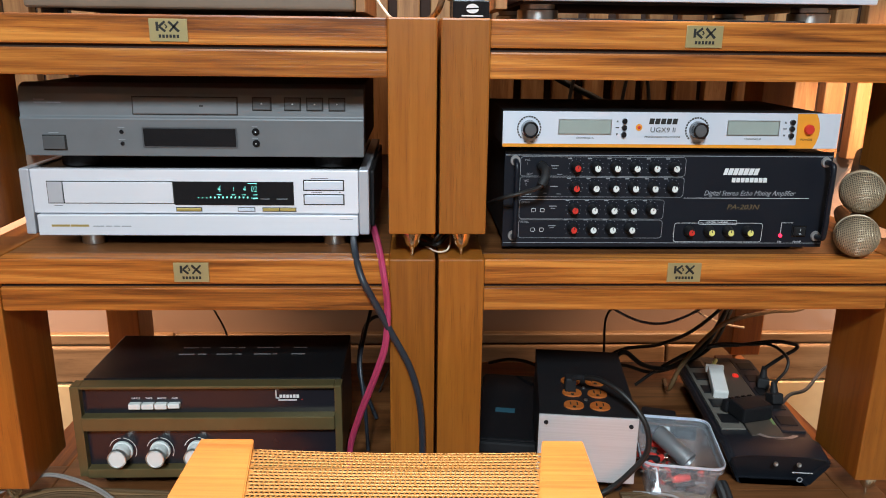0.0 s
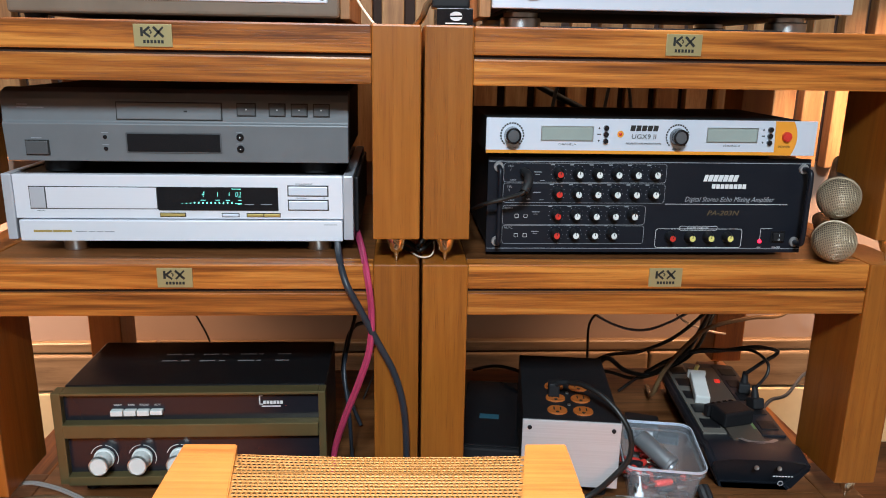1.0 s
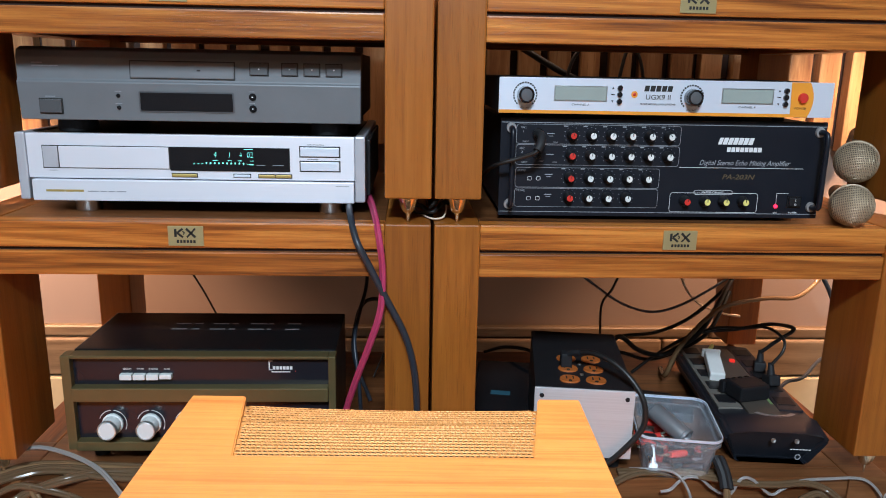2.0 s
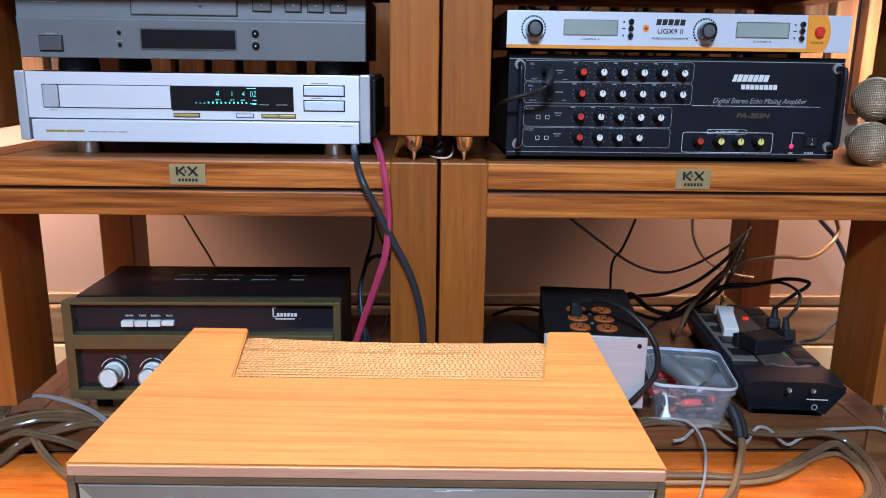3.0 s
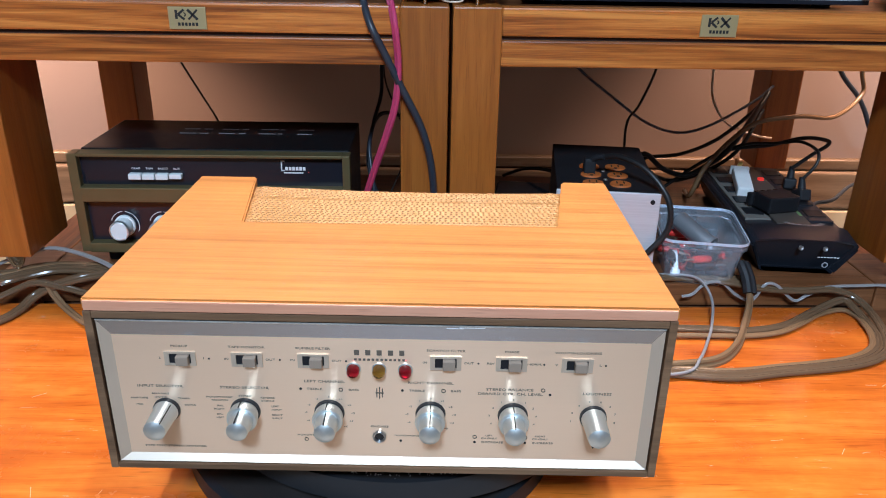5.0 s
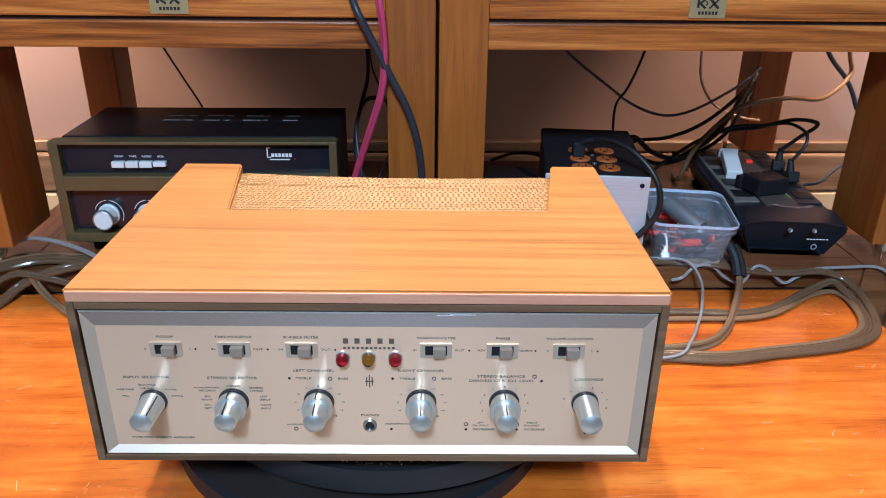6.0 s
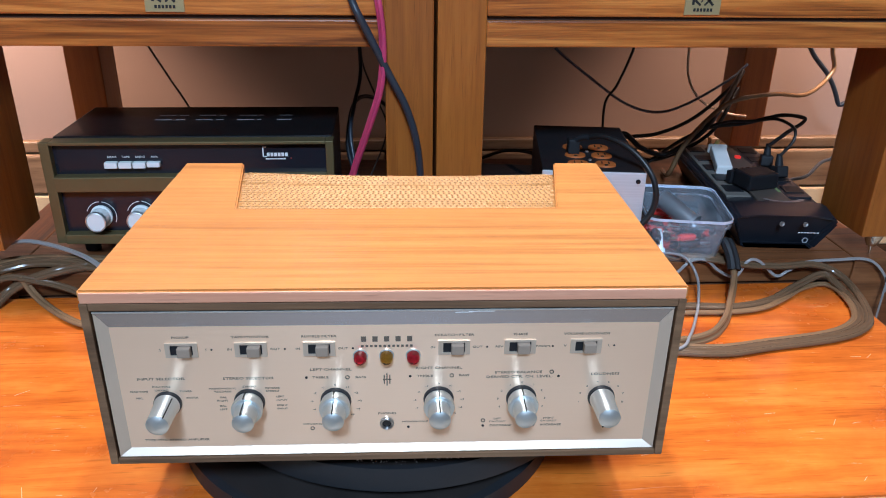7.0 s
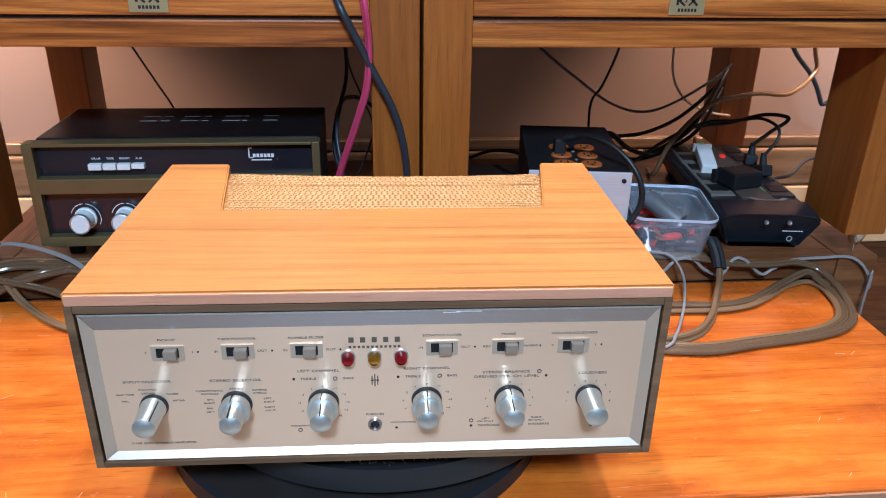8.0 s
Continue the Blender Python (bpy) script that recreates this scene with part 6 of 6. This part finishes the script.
cable_thing("thin_wire", [(0.538, 0.87, 0.262), (0.538, 0.87, 0.186), (0.545, 0.87, 0.135), (0.575, 0.87, 0.093), (0.626, 0.868, 0.071), (0.66, 0.862, 0.066)], ring_section(0.0021), cream_cable, "thin cream wire hanging under the shelf")
cable_thing("thick_cable", [(0.80, 1.0, 0.24), (0.838, 1.0, 0.163), (0.886, 1.0, 0.111), (0.917, 1.0, 0.058), (0.95, 1.0, -0.03), (0.96, 1.02, -0.795)], ring_section(0.0046), navy_cable, "dark cord hanging beside the rack")
cable_thing("thick_cable", [(0.808, 0.90, 0.25), (0.821, 0.90, 0.180), (0.830, 0.90, 0.140), (0.761, 0.85, 0.110), (0.672, 0.80, 0.121), (0.584, 0.76, 0.119), (0.540, 0.745, 0.094), (0.496, 0.73, 0.050), (0.485, 0.75, -0.005), (0.50, 0.82, -0.0215)], ring_section(0.0040), clear_cable, "brownish flexible cord looping behind the power strip")
cable_thing("thick_cable", [(0.640, 0.862, 0.146), (0.608, 0.845, 0.116), (0.551, 0.84, 0.068), (0.490, 0.84, 0.041), (0.428, 0.84, 0.033), (0.385, 0.84, 0.008), (0.36, 0.82, -0.0212)], ring_section(0.0034), black_cable, "black cord stretched behind the mains box")
cable_thing("thick_cable", [(0.372, 0.74, 0.045), (0.398, 0.75, 0.066), (0.435, 0.76, 0.038), (0.482, 0.78, 0.020), (0.508, 0.76, 0.043), (0.532, 0.74, 0.075), (0.57, 0.77, 0.11), (0.636, 0.855, 0.15)], ring_section(0.0044), black_cable, "thick black cord in a tangle")
cable_thing("thick_cable", [(0.28, 0.82, -0.021), (0.34, 0.80, 0.006), (0.41, 0.80, 0.018), (0.47, 0.80, 0.004), (0.53, 0.79, 0.030), (0.57, 0.78, 0.070), (0.62, 0.83, 0.125)], ring_section(0.0034), black_cable, "black cord in the tangle behind the mains box")
cable_thing("mains_cable", [(0.618, 0.683, 0.064), (0.640, 0.672, 0.090), (0.656, 0.665, 0.106), (0.655, 0.666, 0.114), (0.625, 0.68, 0.114), (0.590, 0.72, 0.091), (0.542, 0.74, 0.079), (0.507, 0.76, 0.054), (0.47, 0.79, 0.01), (0.44, 0.80, -0.0215)], ring_section(0.0031), black_cable, "black mains cord rising from the power strip")
cable_thing("mains_cable", [(0.611, 0.629, 0.064), (0.626, 0.628, 0.088), (0.630, 0.642, 0.104), (0.621, 0.68, 0.108), (0.594, 0.70, 0.100), (0.55, 0.73, 0.088), (0.52, 0.78, 0.045), (0.53, 0.84, -0.022)], ring_section(0.0025), black_cable, "black mains cord rising from the power strip")
cable_thing("thick_cable", [(0.660, 0.70, -0.0212), (0.705, 0.75, -0.0190), (0.752, 0.78, -0.022), (0.861, 0.90, -0.031), (0.99, 0.98, -0.08), (1.04, 1.0, -0.795)], ring_section(0.0033), navy_cable, "dark cord leaving the shelf sideways")
cable_thing("thick_cable", [(0.18, 0.90, -0.0212), (0.215, 0.85, 0.008), (0.255, 0.80, 0.018), (0.29, 0.77, 0.0), (0.31, 0.76, -0.0215)], ring_section(0.0033), black_cable, "black cord behind the mains box")
# cords bunched between the middle posts
cable_thing("thin_wire", [(0.022, 0.545, 0.329), (0.044, 0.500, 0.339), (0.0605, 0.478, 0.334), (0.078, 0.500, 0.343), (0.098, 0.545, 0.329)], ring_section(0.0030), black_cable, "black cord bunched between the rack posts")
cable_thing("thin_wire", [(0.030, 0.535, 0.328), (0.050, 0.490, 0.331), (0.064, 0.485, 0.345), (0.074, 0.505, 0.350), (0.088, 0.520, 0.336), (0.093, 0.545, 0.328)], ring_section(0.0026), black_cable, "black cord bunched between the rack posts")
cable_thing("thin_wire", [(0.046, 0.500, 0.3275), (0.060, 0.468, 0.3275), (0.074, 0.470, 0.329), (0.079, 0.490, 0.337), (0.077, 0.520, 0.345)], ring_section(0.0012), cream_cable, "thin cream wire between the rack posts")
# crossing cords seen against the slats
cable_thing("thick_cable", [(0.24, 1.00, 0.555), (0.31, 0.99, 0.515), (0.40, 0.98, 0.470), (0.48, 0.97, 0.41), (0.52, 0.96, 0.33)], ring_section(0.0065), black_cable, "thick black cord crossing behind the receiver")
cable_thing("thin_wire", [(0.370, 0.99, 0.61), (0.365, 0.985, 0.57), (0.335, 0.98, 0.53), (0.32, 0.97, 0.45), (0.32, 0.96, 0.33)], ring_section(0.0036), black_cable, "black cord behind the receiver")
cable_thing("thin_wire", [(0.45, 1.0, 0.61), (0.452, 0.99, 0.57), (0.435, 0.98, 0.54), (0.42, 0.97, 0.45), (0.42, 0.96, 0.33)], ring_section(0.0034), black_cable, "black cord behind the receiver")
cable_thing("thin_wire", [(0.44, 1.01, 0.61), (0.450, 1.0, 0.57), (0.470, 0.99, 0.53), (0.48, 0.98, 0.45), (0.48, 0.97, 0.33)], ring_section(0.0034), black_cable, "black cord behind the receiver")
cable_thing("microphone_cable", [(0.1925, 0.452, 0.4310), (0.1870, 0.446, 0.4170), (0.168, 0.452, 0.4080), (0.140, 0.462, 0.3980), (0.132, 0.500, 0.385), (0.134, 0.60, 0.36), (0.14, 0.7, 0.33)], ring_section(0.0026), black_cable, "thin black microphone cable")


def jack_plug():
    t = thing("jack_plug", Matrix(), "black jack plug in the microphone socket of the amplifier", "plug")
    part("plug_sleeve", cable([(0.1930, 0.484, 0.4360), (0.1935, 0.470, 0.4355), (0.1940, 0.458, 0.4335), (0.1920, 0.450, 0.4265), (0.1870, 0.446, 0.4175)], ring_section(0.0056, 14)), rubber, t, "", True)
    part("plug_collar", lathe([(0, 0), (0.0068, 0), (0.0066, 0.006), (0, 0.006)], knob_at(0.1930, 0.4835, 0.4360), 18), black_gloss, t, "", True)


jack_plug()

# cables lying on the table, beside the amplifier
Z = TABLE + 0.0044
cable_thing("speaker_cable", [(0.225, 0.268, Z), (0.315, 0.258, Z), (0.380, 0.251, Z), (0.437, 0.261, Z), (0.528, 0.277, Z), (0.578, 0.301, Z), (0.601, 0.335, Z + 0.001), (0.615, 0.390, -0.046), (0.605, 0.424, -0.036), (0.575, 0.431, -0.028), (0.535, 0.431, -0.030), (0.487, 0.432, -0.028), (0.438, 0.434, -0.020), (0.395, 0.448, -0.0212), (0.34, 0.445, -0.0212), (0.29, 0.425, -0.035)], twin_section(0.0029, 0.95), grey_cable, "flat brown-grey twin speaker cable in a wide loop", up=(0.3, -0.2, 1))
cable_thing("speaker_cable", [(0.230, 0.366, Z), (0.353, 0.364, Z), (0.398, 0.362, Z), (0.441, 0.359, Z), (0.492, 0.372, Z + 0.001), (0.545, 0.405, -0.046), (0.588, 0.424, -0.040), (0.598, 0.410, -0.044), (0.603, 0.385, Z), (0.594, 0.342, Z), (0.572, 0.308, Z), (0.525, 0.284, Z), (0.437, 0.268, Z), (0.38, 0.259, Z), (0.31, 0.265, Z), (0.225, 0.276, Z)], twin_section(0.0027, 0.95), grey_cable, "flat brown-grey twin speaker cable", up=(0, -0.4, 1))
cable_thing("speaker_cable", [(0.225, 0.340, Z), (0.30, 0.345, Z), (0.37, 0.346, Z), (0.43, 0.345, Z), (0.475, 0.354, Z), (0.512, 0.376, Z), (0.548, 0.402, Z), (0.584, 0.416, Z), (0.596, 0.405, Z), (0.597, 0.384, Z), (0.588, 0.344, Z), (0.567, 0.313, Z), (0.522, 0.290, Z), (0.437, 0.274, Z), (0.38, 0.265, Z), (0.31, 0.271, Z), (0.225, 0.282, Z)], twin_section(0.0022, 0.95), clear_cable, "flat tan twin speaker cable on the table")
cable_thing("speaker_cable", [(0.466, 0.4475, -0.0215), (0.445, 0.4485, -0.0215), (0.42, 0.4500, -0.0215), (0.37, 0.452, -0.0215), (0.32, 0.452, -0.0215)], twin_section(0.0035, 0.95), grey_cable, "flat grey twin cable lying along the shelf front")
cable_thing("speaker_cable", [(0.455, 0.438, 0.002), (0.459, 0.428, -0.014), (0.458, 0.410, -0.034), (0.440, 0.373, -0.046), (0.407, 0.317, Z + 0.001), (0.366, 0.283, Z), (0.290, 0.272, Z), (0.225, 0.280, Z)], twin_section(0.0037, 0.95), clear_cable, "flat tan twin speaker cable bending forward", up=(0.3, 0.2, 1))
cable_thing("thin_wire", [(0.34, 0.462, -0.022), (0.378, 0.444, -0.014), (0.398, 0.430, -0.016), (0.409, 0.412, -0.036), (0.395, 0.368, -0.048), (0.376, 0.328, Z + 0.002), (0.351, 0.282, Z + 0.006), (0.325, 0.255, Z + 0.004), (0.25, 0.25, Z)], ring_section(0.0019), thin_grey, "thin grey wire curling onto the table")
cable_thing("ribbon_wire", [(0.375, 0.4300, -0.0390), (0.388, 0.4300, -0.0360), (0.399, 0.4310, -0.0250), (0.412, 0.4330, -0.0190), (0.429, 0.4330, -0.0210), (0.447, 0.4310, -0.0360), (0.470, 0.4300, -0.0440), (0.485, 0.4320, -0.0220), (0.501, 0.4320, -0.0230), (0.527, 0.4300, -0.0440), (0.544, 0.4310, -0.0370), (0.568, 0.4330, -0.0260), (0.612, 0.4360, -0.0245), (0.658, 0.4360, -0.0255), (0.684, 0.4330, -0.0470), (0.6905, 0.4300, -0.0720), (0.684, 0.4250, -0.1050), (0.68, 0.42, -0.797)], twin_section(0.0010, 1.1), thin_grey, "thin pale ribbon wire snaking along the shelf edge", up=(0, -1, 0.6))


def cable_sleeve():
    t = thing("cable_sleeve", Matrix(), "dark heat-shrink sleeve on a twin speaker cable end", "cable end")
    part("sleeve", cable([(0.454, 0.444, 0.004), (0.456, 0.437, -0.001), (0.459, 0.427, -0.013), (0.459, 0.415, -0.027)], twin_section(0.0064, 0.75), up=(0.3, 0.2, 1)), rubber, t, "", True)


cable_sleeve()
# cables lying beside the vintage receiver
ZB = Z_LOW + 0.0042
for k in range(4):
    d = 0.0085 * k
    cable_thing("speaker_cable", [(-0.62, 0.410 - d * 0.4, Z), (-0.560, 0.432 - d * 0.6, ZB - 0.004 * k), (-0.509, 0.455 - d, ZB), (-0.488, 0.472 - d, ZB), (-0.456, 0.4780 - d * 0.75, ZB + 0.0008 * k), (-0.411, 0.4760 - d * 0.8, ZB + 0.0010 * k), (-0.370, 0.4730 - d, ZB), (-0.28, 0.464 - d, ZB)], twin_section(0.0037, 0.95), (grey_cable, clear_cable, grey_cable, grey_cable)[k], "flat grey-brown twin speaker cable in a bundle", up=(0, -0.2, 1))
cable_thing("thin_wire", [(-0.60, 0.425, -0.03), (-0.545, 0.452, -0.016), (-0.516, 0.466, -0.006), (-0.488, 0.480, 0.000), (-0.462, 0.481, 0.002), (-0.416, 0.468, -0.004), (-0.371, 0.442, -0.012), (-0.33, 0.410, -0.034), (-0.29, 0.38, Z)], twin_section(0.0018, 1.0), thin_grey, "thin grey twin wire across the bundle")
cable_thing("speaker_cable", [(-0.62, 0.34, Z), (-0.550, 0.392, Z + 0.002), (-0.503, 0.420, -0.034), (-0.475, 0.427, -0.024), (-0.448, 0.427, -0.027), (-0.402, 0.424, -0.039), (-0.34, 0.395, Z), (-0.24, 0.36, Z)], twin_section(0.0026, 0.95), grey_cable, "dull grey twin cable arching onto the table", up=(0, -0.3, 1))
cable_thing("speaker_cable", [(-0.56, 0.32, Z), (-0.500, 0.370, Z), (-0.485, 0.400, Z + 0.001), (-0.475, 0.424, -0.042), (-0.452, 0.430, -0.030), (-0.415, 0.436, -0.020), (-0.384, 0.452, -0.0212), (-0.345, 0.455, -0.0212), (-0.29, 0.452, -0.0212)], twin_section(0.0035, 0.95), grey_cable, "flat grey twin speaker cable climbing to the shelf", up=(0, -0.3, 1))
cable_thing("speaker_cable", [(-0.458, 0.430, -0.024), (-0.449, 0.424, -0.038), (-0.429, 0.408, Z + 0.001), (-0.388, 0.370, Z), (-0.350, 0.346, Z), (-0.28, 0.32, Z)], twin_section(0.0027, 0.95), clear_cable, "flat tan twin cable on the table")
